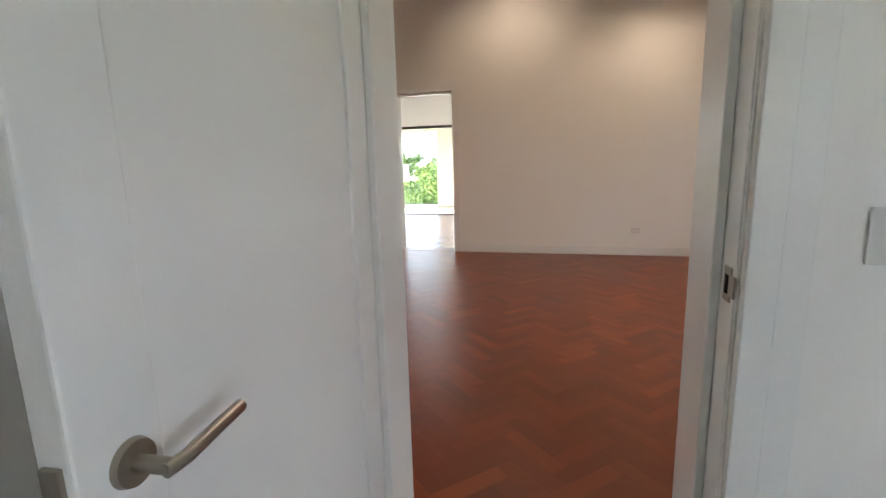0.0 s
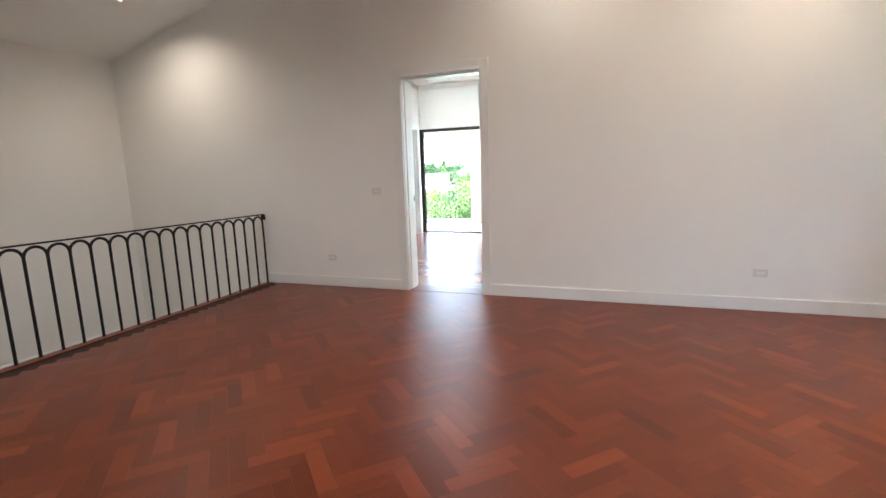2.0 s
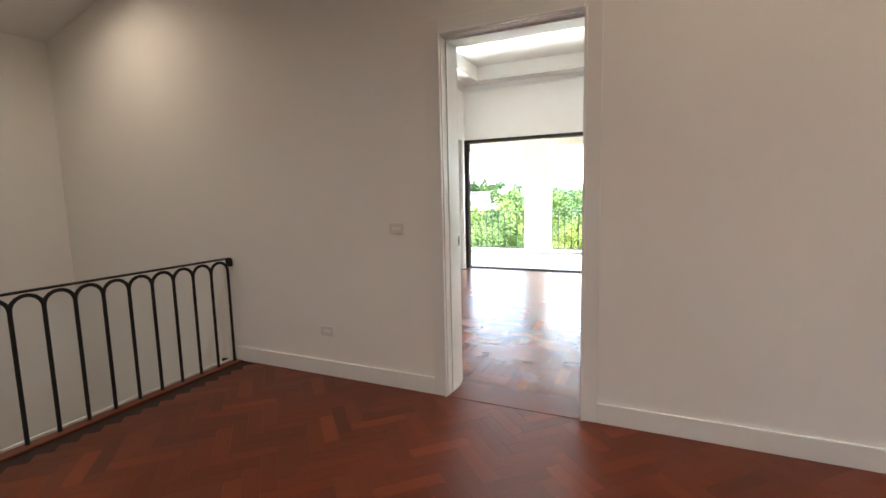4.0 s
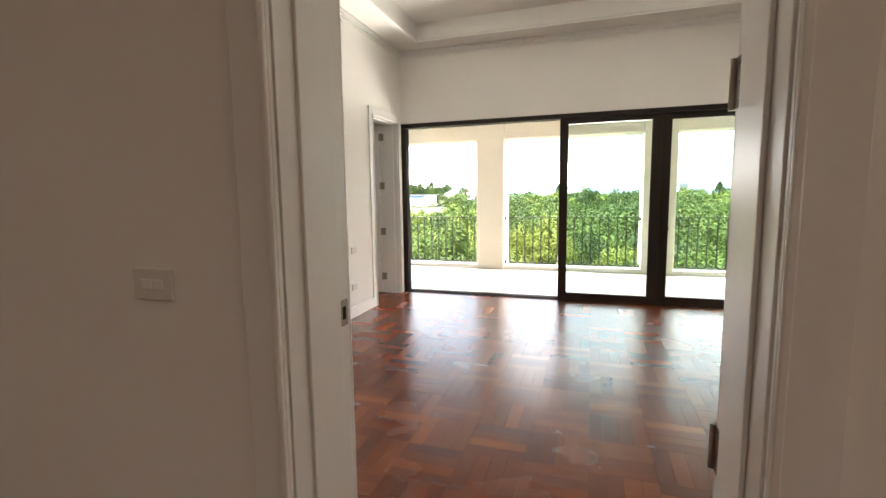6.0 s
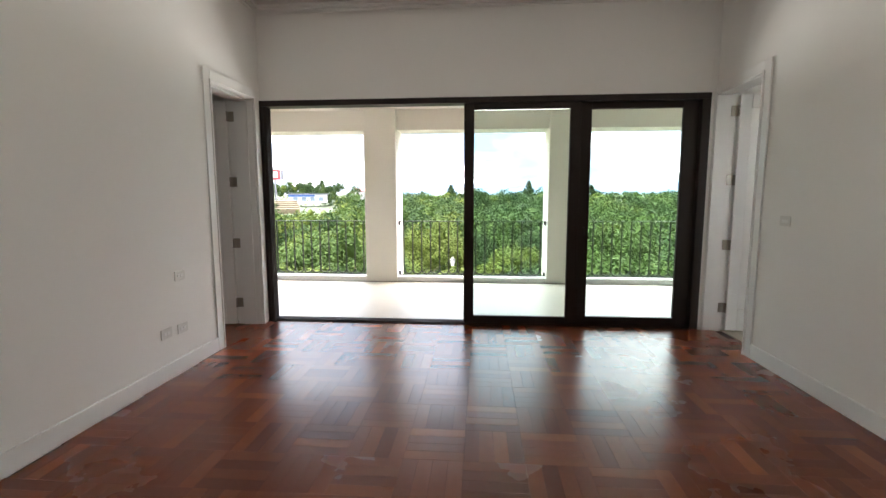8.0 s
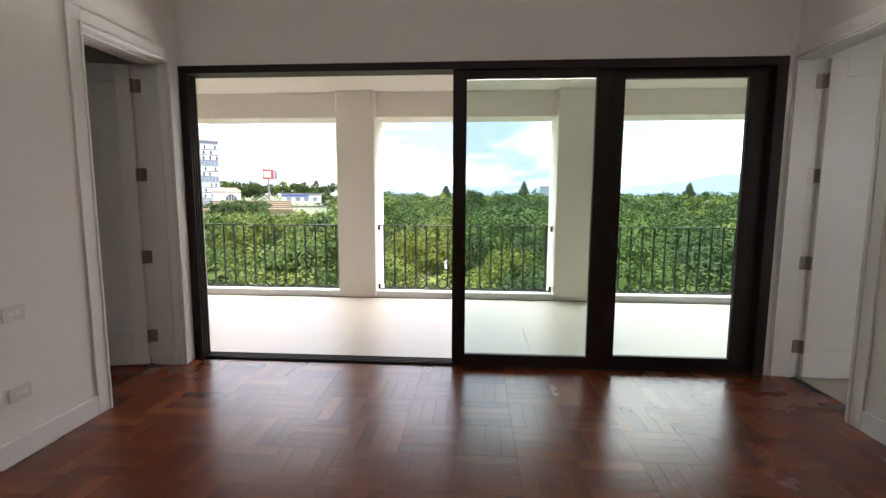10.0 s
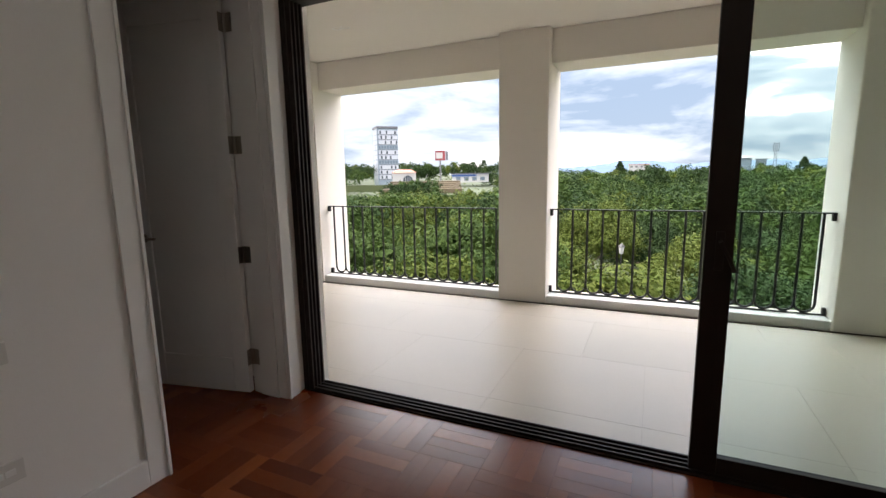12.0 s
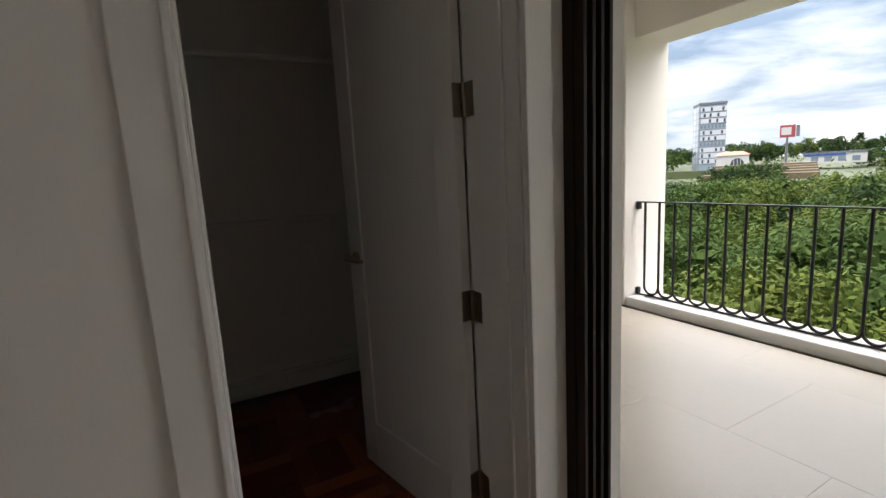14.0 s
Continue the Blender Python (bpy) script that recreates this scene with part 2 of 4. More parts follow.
def tube(bm, pts, r, seg=8):
    """A round bar along the points."""
    rings = []
    pts = [Vector(p) for p in pts]
    for k, p in enumerate(pts):
        t = (pts[min(k + 1, len(pts) - 1)] - pts[max(k - 1, 0)]).normalized()
        side = t.cross(Vector((0.3, 1, 0.2))).normalized()
        up = side.cross(t)
        rings.append([bm.verts.new(p + r * (math.cos(2 * math.pi * j / seg) * side + math.sin(2 * math.pi * j / seg) * up)) for j in range(seg)])
    for a, b in zip(rings, rings[1:]):
        for j in range(seg):
            bm.faces.new((a[j], a[(j + 1) % seg], b[(j + 1) % seg], b[j]))
    bm.faces.new(rings[0][::-1])
    bm.faces.new(rings[-1])


def mesh_of(name, bm, material, smooth=False):
    bmesh.ops.recalc_face_normals(bm, faces=bm.faces)
    me = bpy.data.meshes.new(name)
    bm.to_mesh(me)
    bm.free()
    me.materials.append(material)
    if smooth:
        me.polygons.foreach_set("use_smooth", [True] * len(me.polygons))
        me.set_sharp_from_angle(angle=radians(40))
    return me


def part(name, bm, material, parent=None, label="", smooth=False, m=None):
    ob = new(name, mesh_of(name, bm, material, smooth))
    if parent:
        ob.parent = parent
    if m:
        ob.matrix_basis = m
    if label:
        ob["label"] = label
    return ob


def share(name, me, parent, m):
    """Another object on the mesh me."""
    ob = new(name, me)
    ob.parent = parent
    ob.matrix_basis = m
    return ob


def empty(name, m, label, category, group="", kind=""):
    ob = new(name)
    ob.matrix_basis = m
    return tagged(ob, label, category, group, kind)


def structure(name, bm, material, label, category):
    return tagged(part(name, bm, material), label, category, kind="structure")


# ---------------------------------------------------------------- the plan, in metres
FARY, WALLT = -5.295, 0.255         # landing side of the wall with the bedroom door, and its thickness
DX0, DX1, DH = 1.925, 2.812, 2.40   # bedroom door
BX0, BX1 = -0.03, 4.63                # bedroom side walls
BZ = 3.35                           # bedroom cornice soffit
LX0, LX1 = -2.5, 7.23               # landing side walls
RAILX = -0.1
PIL, PILW, PILY = (-2.355, 0.661, 3.68, 6.70), 0.534, 2.71
BALZ, BALC = -0.06, 2.80            # balcony floor and ceiling
OPZ = 2.46                          # underside of the balcony's beam
EX0, EX1 = 3.895, 4.797              # entry door
EY0, EY1 = -11.05, -10.762           # hall side and landing side of its wall
SIDE_T, SIDE_TR = 0.25, 0.17        # thickness of the bedroom's two side walls
LDY0, LDY1 = -0.925, -0.168          # door in the bedroom's wall beside the glazing
RDY0, RDY1 = -0.765, -0.03
TOP = 4.6


def eaves(x):
    return 3.03 + 0.262 * (min(x, 4.73 - x) - LX0)


# landing: floor slab, walls, ceiling
structure("floor_landing", boxes((RAILX - 0.06, LX1, -11.02, FARY + 0.02, -0.3, -0.012)), M_UNDER, "slab under the landing's hardwood blocks", "floor")
structure("floor_hall", boxes((2.6, 6.2, -14.2, -11.02, -0.3, -0.004)), M_UNDER, "dark hardwood floor of the hall behind the door", "floor")
structure("slab_edge", boxes((RAILX - 0.08, RAILX - 0.06, -10.85, FARY, -0.3, 0.004)), M_WALL, "white painted edge of the landing slab", "trim")
# out of view, added so no outdoor light leaks in below the slab
structure("wall_stairwell_east", boxes((RAILX - 0.08, RAILX - 0.02, -10.87, FARY, -3.3, -0.301)), M_WALL, "unseen white wall under the landing, added to block outdoor light", "wall")
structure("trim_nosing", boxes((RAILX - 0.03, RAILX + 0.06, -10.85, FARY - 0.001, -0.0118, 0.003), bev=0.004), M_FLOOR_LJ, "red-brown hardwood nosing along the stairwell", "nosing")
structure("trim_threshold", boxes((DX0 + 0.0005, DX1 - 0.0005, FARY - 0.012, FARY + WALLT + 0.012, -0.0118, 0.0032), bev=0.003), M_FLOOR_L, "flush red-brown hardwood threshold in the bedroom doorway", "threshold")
structure("floor_stairwell", boxes((LX0, RAILX - 0.08, -10.85, FARY, -3.3, -3.15)), M_STONE, "pale stone floor at the bottom of the stairwell", "floor")
structure("wall_north", boxes((LX0 - 0.2, DX0 - 0.025, FARY, FARY + WALLT, -3.3, TOP), (DX1 + 0.025, LX1 + 0.2, FARY, FARY + WALLT, -3.3, TOP),
                              (DX0 - 0.025, DX1 + 0.025, FARY, FARY + WALLT, DH + 0.025, TOP), (DX0 - 0.025, DX1 + 0.025, FARY, FARY + WALLT, -3.3, -0.02)),
          M_WALL, "white painted wall with the bedroom doorway", "wall")
structure("wall_west", boxes((LX0 - 0.2, LX0, -11.0, FARY, -3.3, TOP)), M_WALL, "white painted wall behind the stairwell", "wall")
WY0, WY1, WZ0, WZ1 = -8.6, -6.26, 0.9, 2.56
structure("wall_east", boxes((LX1, LX1 + 0.25, EY0, WY0, -0.3, TOP), (LX1, LX1 + 0.25, WY1, FARY, -0.3, TOP),
                             (LX1, LX1 + 0.25, WY0, WY1, -0.3, WZ0), (LX1, LX1 + 0.25, WY0, WY1, WZ1, TOP)), M_WALL, "white painted wall with a curtained window", "wall")
structure("wall_south_west", boxes((LX0 - 0.2, EX0, EY0, EY1, -3.3, TOP)), M_WALL, "white painted wall beside the entry door", "wall")
structure("wall_south_east", boxes((EX1, LX1, EY0, EY1, -0.3, TOP)), M_WALL, "white painted wall beside the entry door", "wall")
structure("wall_south_head", boxes((EX0, EX1, EY0, EY1, 2.42, TOP)), M_WALL, "white painted wall above the entry door", "wall")
bm = bmesh.new()
for a, b in ((LX0 - 0.2, 2.365), (2.365, LX1 + 0.25)):
    vs = [bm.verts.new((x, y, eaves(x) + dz)) for dz in (0, 0.15) for x, y in ((a, -11.2), (b, -11.2), (b, FARY + WALLT), (a, FARY + WALLT))]
    for f in ((3, 2, 1, 0), (4, 5, 6, 7), (0, 1, 5, 4), (1, 2, 6, 5), (2, 3, 7, 6), (3, 0, 4, 7)):
        bm.faces.new([vs[i] for i in f])
structure("ceiling_landing", bm, M_CEIL, "white plastered ceiling sloping up from both sides", "ceiling")

# hall behind the entry door
structure("wall_hall_west", boxes((2.4, 2.6, -14.2, EY0 - 0.001, -0.3, 2.9)), M_WALL, "plain white wall of the hall", "wall")
structure("wall_hall_east", boxes((6.2, 6.4, -14.2, -13.5, -0.3, 2.9), (6.2, 6.4, -12.3, EY0 - 0.001, -0.3, 2.9), (6.2, 6.4, -13.5, -12.3, -0.3, 1.25), (6.2, 6.4, -13.5, -12.3, 1.95, 2.9)), M_WALL, "plain white wall of the hall with a wide window opening", "wall")
structure("wall_hall_south", boxes((2.4, 6.4, -14.4, -14.2, -0.3, 2.9)), M_WALL, "plain white wall of the hall", "wall")
structure("ceiling_hall", boxes((2.4, 6.4, -14.4, EY0 - 0.001, 2.7, 2.9)), M_CEIL, "plain white ceiling of the hall", "ceiling")

# bedroom
BY0 = FARY + WALLT
structure("floor_bedroom", boxes((BX0 - 0.25, BX1 + 0.18, BY0 - 0.28, -0.02, -0.3, -0.012)), M_UNDER, "slab under the bedroom's hardwood blocks", "floor")
structure("wall_bedroom_west", boxes((BX0 - SIDE_T, BX0, BY0, LDY0 - 0.025, -0.3, 3.7), (BX0 - SIDE_T, BX0, LDY1 + 0.025, 0.02, -0.3, 3.7),
                                     (BX0 - SIDE_T, BX0, LDY0 - 0.025, LDY1 + 0.025, DH + 0.0, 3.7)), M_WALL, "white painted bedroom wall with the closet door", "wall")
structure("wall_bedroom_east", boxes((BX1, BX1 + SIDE_TR, BY0, RDY0 - 0.025, -0.3, 3.7), (BX1, BX1 + SIDE_TR, RDY1 + 0.025, 0.02, -0.3, 3.7),
                                     (BX1, BX1 + SIDE_TR, RDY0 - 0.025, RDY1 + 0.025, DH + 0.0, 3.7)), M_WALL, "white painted bedroom wall with a narrow door", "wall")
GH = 2.385
structure("wall_glazing", boxes((-2.8, -1.6, 0.02, 0.22, -0.3, 3.7), (-1.35, BX0, 0.02, 0.22, -0.3, 3.7), (-1.6, -1.35, 0.02, 0.22, -0.3, 1.8), (-1.6, -1.35, 0.02, 0.22, 2.2, 3.7),
                                (4.57, 5.1, 0.02, 0.22, -0.3, 3.7), (6.6, 7.2, 0.02, 0.22, -0.3, 3.7), (5.1, 6.6, 0.02, 0.22, -0.3, 0.3), (5.1, 6.6, 0.02, 0.22, 2.35, 3.7), (BX0, 4.57, 0.0, 0.22, GH, 3.7),
                                (BX0 - SIDE_T, BX0, 0.0205, 0.0215, GH, 3.7), (4.57, 4.63, -0.004, 0.02, -0.3, 3.7)), M_WALL, "white wall around the balcony's sliding doors", "wall")
C = 0.42
structure("ceiling_bedroom", boxes((BX0, BX0 + C, BY0, 0.0, BZ, 3.75), (BX1 - C, BX1, BY0, 0.0, BZ, 3.75), (BX0 + C, BX1 - C, BY0, BY0 + C, BZ, 3.75),
                                   (BX0 + C, BX1 - C, -C, 0.0, BZ, 3.75), (BX0 + C, BX1 - C, BY0 + C, -C, BZ + 0.2, 3.75)), M_CEIL,
          "white plastered tray ceiling with a raised middle", "ceiling")
bm = bmesh.new()
for k, (o, h) in enumerate(((0.05, 0.0), (0.025, 0.03))):
    for r in ((BX0 + C - o, BX1 - C + o, -C - 0.0, -C + o, BZ - 0.03 + h, BZ - 0.002 + h), (BX0 + C - o, BX1 - C + o, BY0 + C - o, BY0 + C, BZ - 0.03 + h, BZ - 0.002 + h)):
        if k == 0:
            box(bm, *r, bev=0.006)
    for r in ((BX0 + C - o, BX0 + C, BY0 + C, -C, BZ - 0.03, BZ - 0.002), (BX1 - C, BX1 - C + o, BY0 + C, -C, BZ - 0.03, BZ - 0.002)):
        if k == 0:
            box(bm, *r, bev=0.006)
structure("trim_ceiling", bm, M_CEIL, "white moulding round the raised middle of the ceiling", "moulding")
bm = bmesh.new()
for k, (d, z) in enumerate(((0.045, 0.03), (0.03, 0.06), (0.015, 0.09))):
    z1 = BZ - 0.002 - 0.03 * k
    box(bm, BX0 + 0.001, BX1 - 0.001, -d, -0.001, z1 - 0.03, z1, bev=0.006)
    box(bm, BX0 + 0.001, BX0 + d, BY0, -d - 0.001, z1 - 0.03, z1, bev=0.006)
    box(bm, BX1 - d, BX1 - 0.001, BY0, -d - 0.001, z1 - 0.03, z1, bev=0.006)
structure("trim_cornice", bm, M_CEIL, "stepped white plaster cornice along the bedroom walls", "cornice")

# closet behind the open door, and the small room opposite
structure("floor_closet", boxes((-2.2, BX0 - 0.25, -2.6, 0.02, -0.3, -0.012)), M_UNDER, "dark brown slab of the closet floor, partly under hardwood blocks", "floor")
structure("wall_closet_west", boxes((-2.3, -2.05, -2.6, 0.02, -0.3, 2.75)), M_WALL, "white back wall of the closet", "wall")
structure("wall_closet_south", boxes((-2.05, BX0 - SIDE_T, -2.75, -2.6, -0.3, 2.75)), M_WALL, "white wall of the closet", "wall")
structure("ceiling_closet", boxes((-2.05, BX0 - SIDE_T, -2.6, 0.02, 2.6, 2.75)), M_CEIL, "white ceiling of the closet", "ceiling")
structure("floor_side_room", boxes((BX1 + 0.18, 7.2, -2.6, 0.02, -0.3, 0.0)), M_STONE, "pale tiled floor of the side room", "floor")
structure("wall_side_room_east", boxes((7.0, 7.2, -2.6, 0.02, -0.3, 2.75)), M_WALL, "white wall of the side room", "wall")
structure("wall_side_room_south", boxes((BX1 + SIDE_TR, 5.6, -2.75, -2.6, -0.3, 2.75), (6.6, 7.2, -2.75, -2.6, -0.3, 2.75), (5.6, 6.6, -2.75, -2.6, -0.3, 1.3), (5.6, 6.6, -2.75, -2.6, 2.2, 2.75)), M_WALL, "white wall of the side room with a window opening", "wall")
structure("ceiling_side_room", boxes((BX1 + SIDE_TR, 7.0, -2.6, 0.02, 2.6, 2.75)), M_CEIL, "white ceiling of the side room", "ceiling")

# balcony
structure("floor_balcony", boxes((-2.62, 7.0, 0.13, 3.4, -0.35, BALZ - 0.012)), M_GROUT, "grey grout bed of the balcony tiles", "floor")
structure("ceiling_balcony", boxes((-2.8, 7.2, 0.22, 3.4, BALC, 3.1)), M_STUCCO, "cream plastered balcony ceiling", "ceiling")
structure("wall_balcony_west", boxes((-2.8, -2.55, 0.22, 3.4, -0.35, BALC)), M_STUCCO, "cream plastered end wall of the balcony", "wall")
structure("wall_balcony_east", boxes((6.9, 7.2, 0.22, 3.4, -0.35, BALC)), M_STUCCO, "cream plastered end wall of the balcony", "wall")
bm = bmesh.new()
for a, b in zip(PIL, PIL[1:]):
    box(bm, a + PILW / 2, b - PILW / 2, PILY + 0.12, 3.3, OPZ, BALC - 0.001, bev=0.008)
structure("wall_balcony_beam", bm, M_STUCCO, "cream plastered beam above the balcony openings", "beam")
bm = bmesh.new()
for a, b in zip(PIL, PIL[1:]):
    box(bm, a + PILW / 2, b - PILW / 2, PILY + 0.03, 2.945, -0.35, BALZ + 0.085, bev=0.01)
structure("kerb_balcony", bm, M_KERB, "low white kerb between the balcony pillars", "kerb")
for x in PIL:
    tagged(part("pillar", boxes((x - PILW / 2, x + PILW / 2, PILY, 3.32, -0.35, BALC - 0.001), bev=0.012), M_STUCCO),
           "square cream plastered balcony pillar between railings", "pillar", group="balcony pillars", kind="structure")
# no recess is cut: the slot's shade is a flat dark strip
structure("trim_drain", boxes((-2.54, 6.89, PILY - 0.034, PILY - 0.002, BALZ - 0.011, BALZ + 0.0035)), M_DARK, "narrow dark strip for the shade in the drain slot along the balcony's edge", "drain")


# ---------------------------------------------------------------- doors and trims
def door_frame(name, m, w, h, t, label, hinge_x=None, strike_x=None, front=True, cas=0.1, hinges=(0.24, 0.885, 1.53, 2.2), hinge_y=None):
    """A lined opening: local x along the wall, y into it, z up; the front of the wall is at y = 0."""
    d = empty(name, m, label, "door frame", kind="structure")
    part("jamb", boxes((-0.025, 0, 0.001, t - 0.001, 0, h), bev=0.002), M_TRIM, d)
    part("jamb", boxes((w, w + 0.025, 0.001, t - 0.001, 0, h), bev=0.002), M_TRIM, d)
    part("head_jamb", boxes((-0.025, w + 0.025, 0.001, t - 0.001, h, h + 0.025), bev=0.002), M_TRIM, d)
    sy0, sy1 = t - 0.19, t - 0.05
    part("door_stop", boxes((0.0005, 0.01, sy0, sy1, 0, h - 0.015), bev=0.003), M_TRIM, d)
    part("door_stop", boxes((w - 0.01, w - 0.0005, sy0, sy1, 0, h - 0.015), bev=0.003), M_TRIM, d)
    part("door_stop", boxes((0.0005, w - 0.0005, sy0, sy1, h - 0.0145, h - 0.0005), bev=0.003), M_TRIM, d)
    for y, s in ((0.0, -1), (t, 1)):
        if s < 0 and not front:
            continue
        ya, yb, yc = y + s * 0.001, y + s * 0.016, y + s * 0.026
        for x0, x1, k in ((-cas, -0.004, 0), (w + 0.004, w + cas, 1)):
            bm = boxes((x0, x1, min(ya, yb), max(ya, yb), 0, h + cas), bev=0.003)
            e = (x1 - 0.016, x1) if k == 0 else (x0, x0 + 0.016)
            box(bm, *e, min(yb, yc) - (0.001 if s > 0 else 0), max(yb, yc) + (0.001 if s < 0 else 0), 0, h + 0.02, bev=0.004)
            part("casing", bm, M_TRIM, d)
        bm = boxes((-0.004, w + 0.004, min(ya, yb), max(ya, yb), h + 0.004, h + cas), bev=0.003)
        box(bm, -0.003, w + 0.003, min(yb, yc), max(yb, yc), h + 0.0045, h + 0.0195, bev=0.004)
        part("head_casing", bm, M_TRIM, d)
    hy = t if hinge_y is None else hinge_y
    if hinge_x is not None:
        s = 1 if hinge_x < w / 2 else -1
        for z in hinges:
            bm = boxes((hinge_x + s * 0.0005, hinge_x + s * 0.004, hy - 0.046, hy, z - 0.05, z + 0.05), bev=0.0008)
            cyl(bm, (hinge_x + s * 0.006, hy + 0.007, z - 0.05), (hinge_x + s * 0.006, hy + 0.007, z + 0.05), 0.0075, seg=12)
            for dz in (-0.035, 0, 0.035):
                cyl(bm, (hinge_x, hy - 0.024, z + dz), (hinge_x + s * 0.0055, hy - 0.024, z + dz), 0.004, seg=8)
            part("hinge", bm, M_NICKEL, d, "brushed nickel butt hinge")
    if strike_x is not None:
        s = 1 if strike_x < w / 2 else -1
        bm = boxes((strike_x + s * 0.0005, strike_x + s * 0.004, t - 0.046, t - 0.006, 1.03, 1.1), bev=0.001)
        part("strike_plate", bm, M_NICKEL, d, "brushed nickel strike plate")
        part("latch_hole_shade", boxes((strike_x + s * 0.0042, strike_x + s * 0.0052, t - 0.034, t - 0.018, 1.048, 1.082)), M_DARK, d)
    return d


def lever(parent, x, y, z, sx, sy):
    """A lever handle on a round rose; sx: way of the lever, sy: outward side."""
    bm = bmesh.new()
    cyl(bm, (x, y, z), (x, y + sy * 0.008, z), 0.027, 0.025, 24)
    cyl(bm, (x, y + sy * 0.007, z), (x, y + sy * 0.05, z), 0.0095, seg=14)
    tube(bm, [(x - sx * 0.008, y + sy * 0.048, z), (x + sx * 0.02, y + sy * 0.052, z), (x + sx * 0.07, y + sy * 0.05, z + 0.002), (x + sx * 0.122, y + sy * 0.047, z + 0.002)], 0.0085, 12)
    return part("door_handle", bm, M_NICKEL, parent, "brushed nickel lever handle", smooth=True)


def door_leaf(m, w, h, label, lever_sx=-1, hinge_z=(0.24, 0.885, 1.53, 2.2), handle_z=0.98):
    """A panelled leaf from the hinge line along local x, 40 mm thick about y = 0."""
    d = empty("door", m, label, "door")
    z0 = 0.012
    part("panel", boxes((0.1, w - 0.1, -0.012, 0.012, z0 + 0.2, h - 0.12)), M_TRIM, d)
    bm = bmesh.new()
    for r in ((0.004, 0.11, z0, h), (w - 0.11, w - 0.004, z0, h)):
        box(bm, r[0], r[1], -0.02, 0.02, r[2], r[3], bev=0.004)
    for r in ((z0, z0 + 0.22), (h - 0.13, h)):
        box(bm, 0.1101, w - 0.1101, -0.0198, 0.0198, r[0], r[1], bev=0.004)
    part("leaf_frame", bm, M_TRIM, d)
    lever(d, w - 0.065, 0.02, handle_z, lever_sx, 1)
    lever(d, w - 0.065, -0.02, handle_z, lever_sx, -1)
    part("latch", boxes((w - 0.0042, w + 0.002, -0.011, 0.011, handle_z - 0.035, handle_z + 0.035), bev=0.001), M_NICKEL, d)
    for z in hinge_z:
        part("hinge", boxes((0.0, 0.0038, -0.019, 0.022, z - 0.05, z + 0.05), bev=0.0006), M_NICKEL, d)
    return d


# bedroom doorway, hinges bare on one side
door_frame("door_1", pose(DX0, FARY, 0), DX1 - DX0, DH, WALLT, "white moulded frame of the open bedroom doorway", hinge_x=DX1 - DX0, strike_x=0.0, hinges=(0.25, 0.82, 1.58, 2.2))
# closet door
door_frame("door_2", pose(BX0, LDY0, 0, 0, 0, 90), LDY1 - LDY0, 2.37, SIDE_T, "white moulded frame of the closet door", hinge_x=LDY1 - LDY0)
door_leaf(pose(BX0 - SIDE_T - 0.013, LDY1 - 0.022, 0, 0, 0, 191.5), 0.73, 2.35, "white panelled closet door standing open with nickel lever", lever_sx=-1)
# side room door
door_frame("door_3", pose(BX1, RDY1, 0, 0, 0, -90), RDY1 - RDY0, 2.37, SIDE_TR, "white moulded frame of the side room door", hinge_x=0.0)
door_leaf(pose(BX1 + SIDE_TR + 0.013, RDY1 - 0.024, 0, 0, 0, -4), 0.74, 2.35, "white panelled side room door standing open", lever_sx=-1)

# entry door: a deep lined opening with the leaf swung into the hall
d4 = empty("door_4", pose(0, 0, 0), "deep white lined opening of the entry door", "door frame", kind="structure")
part("jamb", boxes((EX0 - 0.02, EX0 + 0.004, EY0 + 0.005, EY1 + 0.002, 0, 2.42), bev=0.003), M_TRIM, d4)
part("jamb", boxes((EX1 - 0.004, EX1 + 0.02, EY0 + 0.005, EY1 + 0.002, 0, 2.42), bev=0.003), M_TRIM, d4)
part("head_jamb", boxes((EX0 + 0.004, EX1 - 0.004, EY0 + 0.005, EY1 + 0.002, 2.4, 2.424), bev=0.003), M_TRIM, d4)
for x0, x1 in ((EX0 + 0.0045, EX0 + 0.028), (EX1 - 0.028, EX1 - 0.0045)):
    part("door_stop", boxes((x0, x1, EY0 + 0.09, EY1 + 0.001, 0, 2.399), bev=0.004), M_TRIM, d4)
for x0, x1, x2, x3 in ((EX0 - 0.13, EX0 - 0.004, EX0 - 0.07, EX0 - 0.004), (EX1 + 0.004, EX1 + 0.13, EX1 + 0.004, EX1 + 0.07)):
    bm = boxes((x0, x1, EY0 - 0.018, EY0 - 0.001, 0, 2.53), bev=0.003)
    box(bm, x2, x3, EY0 - 0.028, EY0 - 0.0175, 0, 2.47, bev=0.004)
    part("casing", bm, M_TRIM, d4)
part("head_casing", boxes((EX0 - 0.004, EX1 + 0.004, EY0 - 0.018, EY0 - 0.001, 2.405, 2.53), bev=0.003), M_TRIM, d4)
bm = boxes((EX1 - 0.0085, EX1 - 0.0042, EY0 + 0.02, EY0 + 0.062, 1.0, 1.08), bev=0.001)
box(bm, EX1 - 0.0095, EX1 - 0.004, EY0 - 0.004, EY0 + 0.0195, 1.015, 1.065, bev=0.001)
strike = part("strike_plate", bm, M_NICKEL, d4, "brushed nickel strike plate")
part("latch_hole_shade", boxes((EX1 - 0.0098, EX1 - 0.0086, EY0 + 0.03, EY0 + 0.05, 1.018, 1.062)), M_DARK, strike)
ed = door_leaf(pose(EX0 + 0.012, EY0 + 0.02, 0, 0, 0, -86.0), 0.85, 2.38, "white entry door standing open with nickel lever and key", lever_sx=-1, handle_z=1.02, hinge_z=())
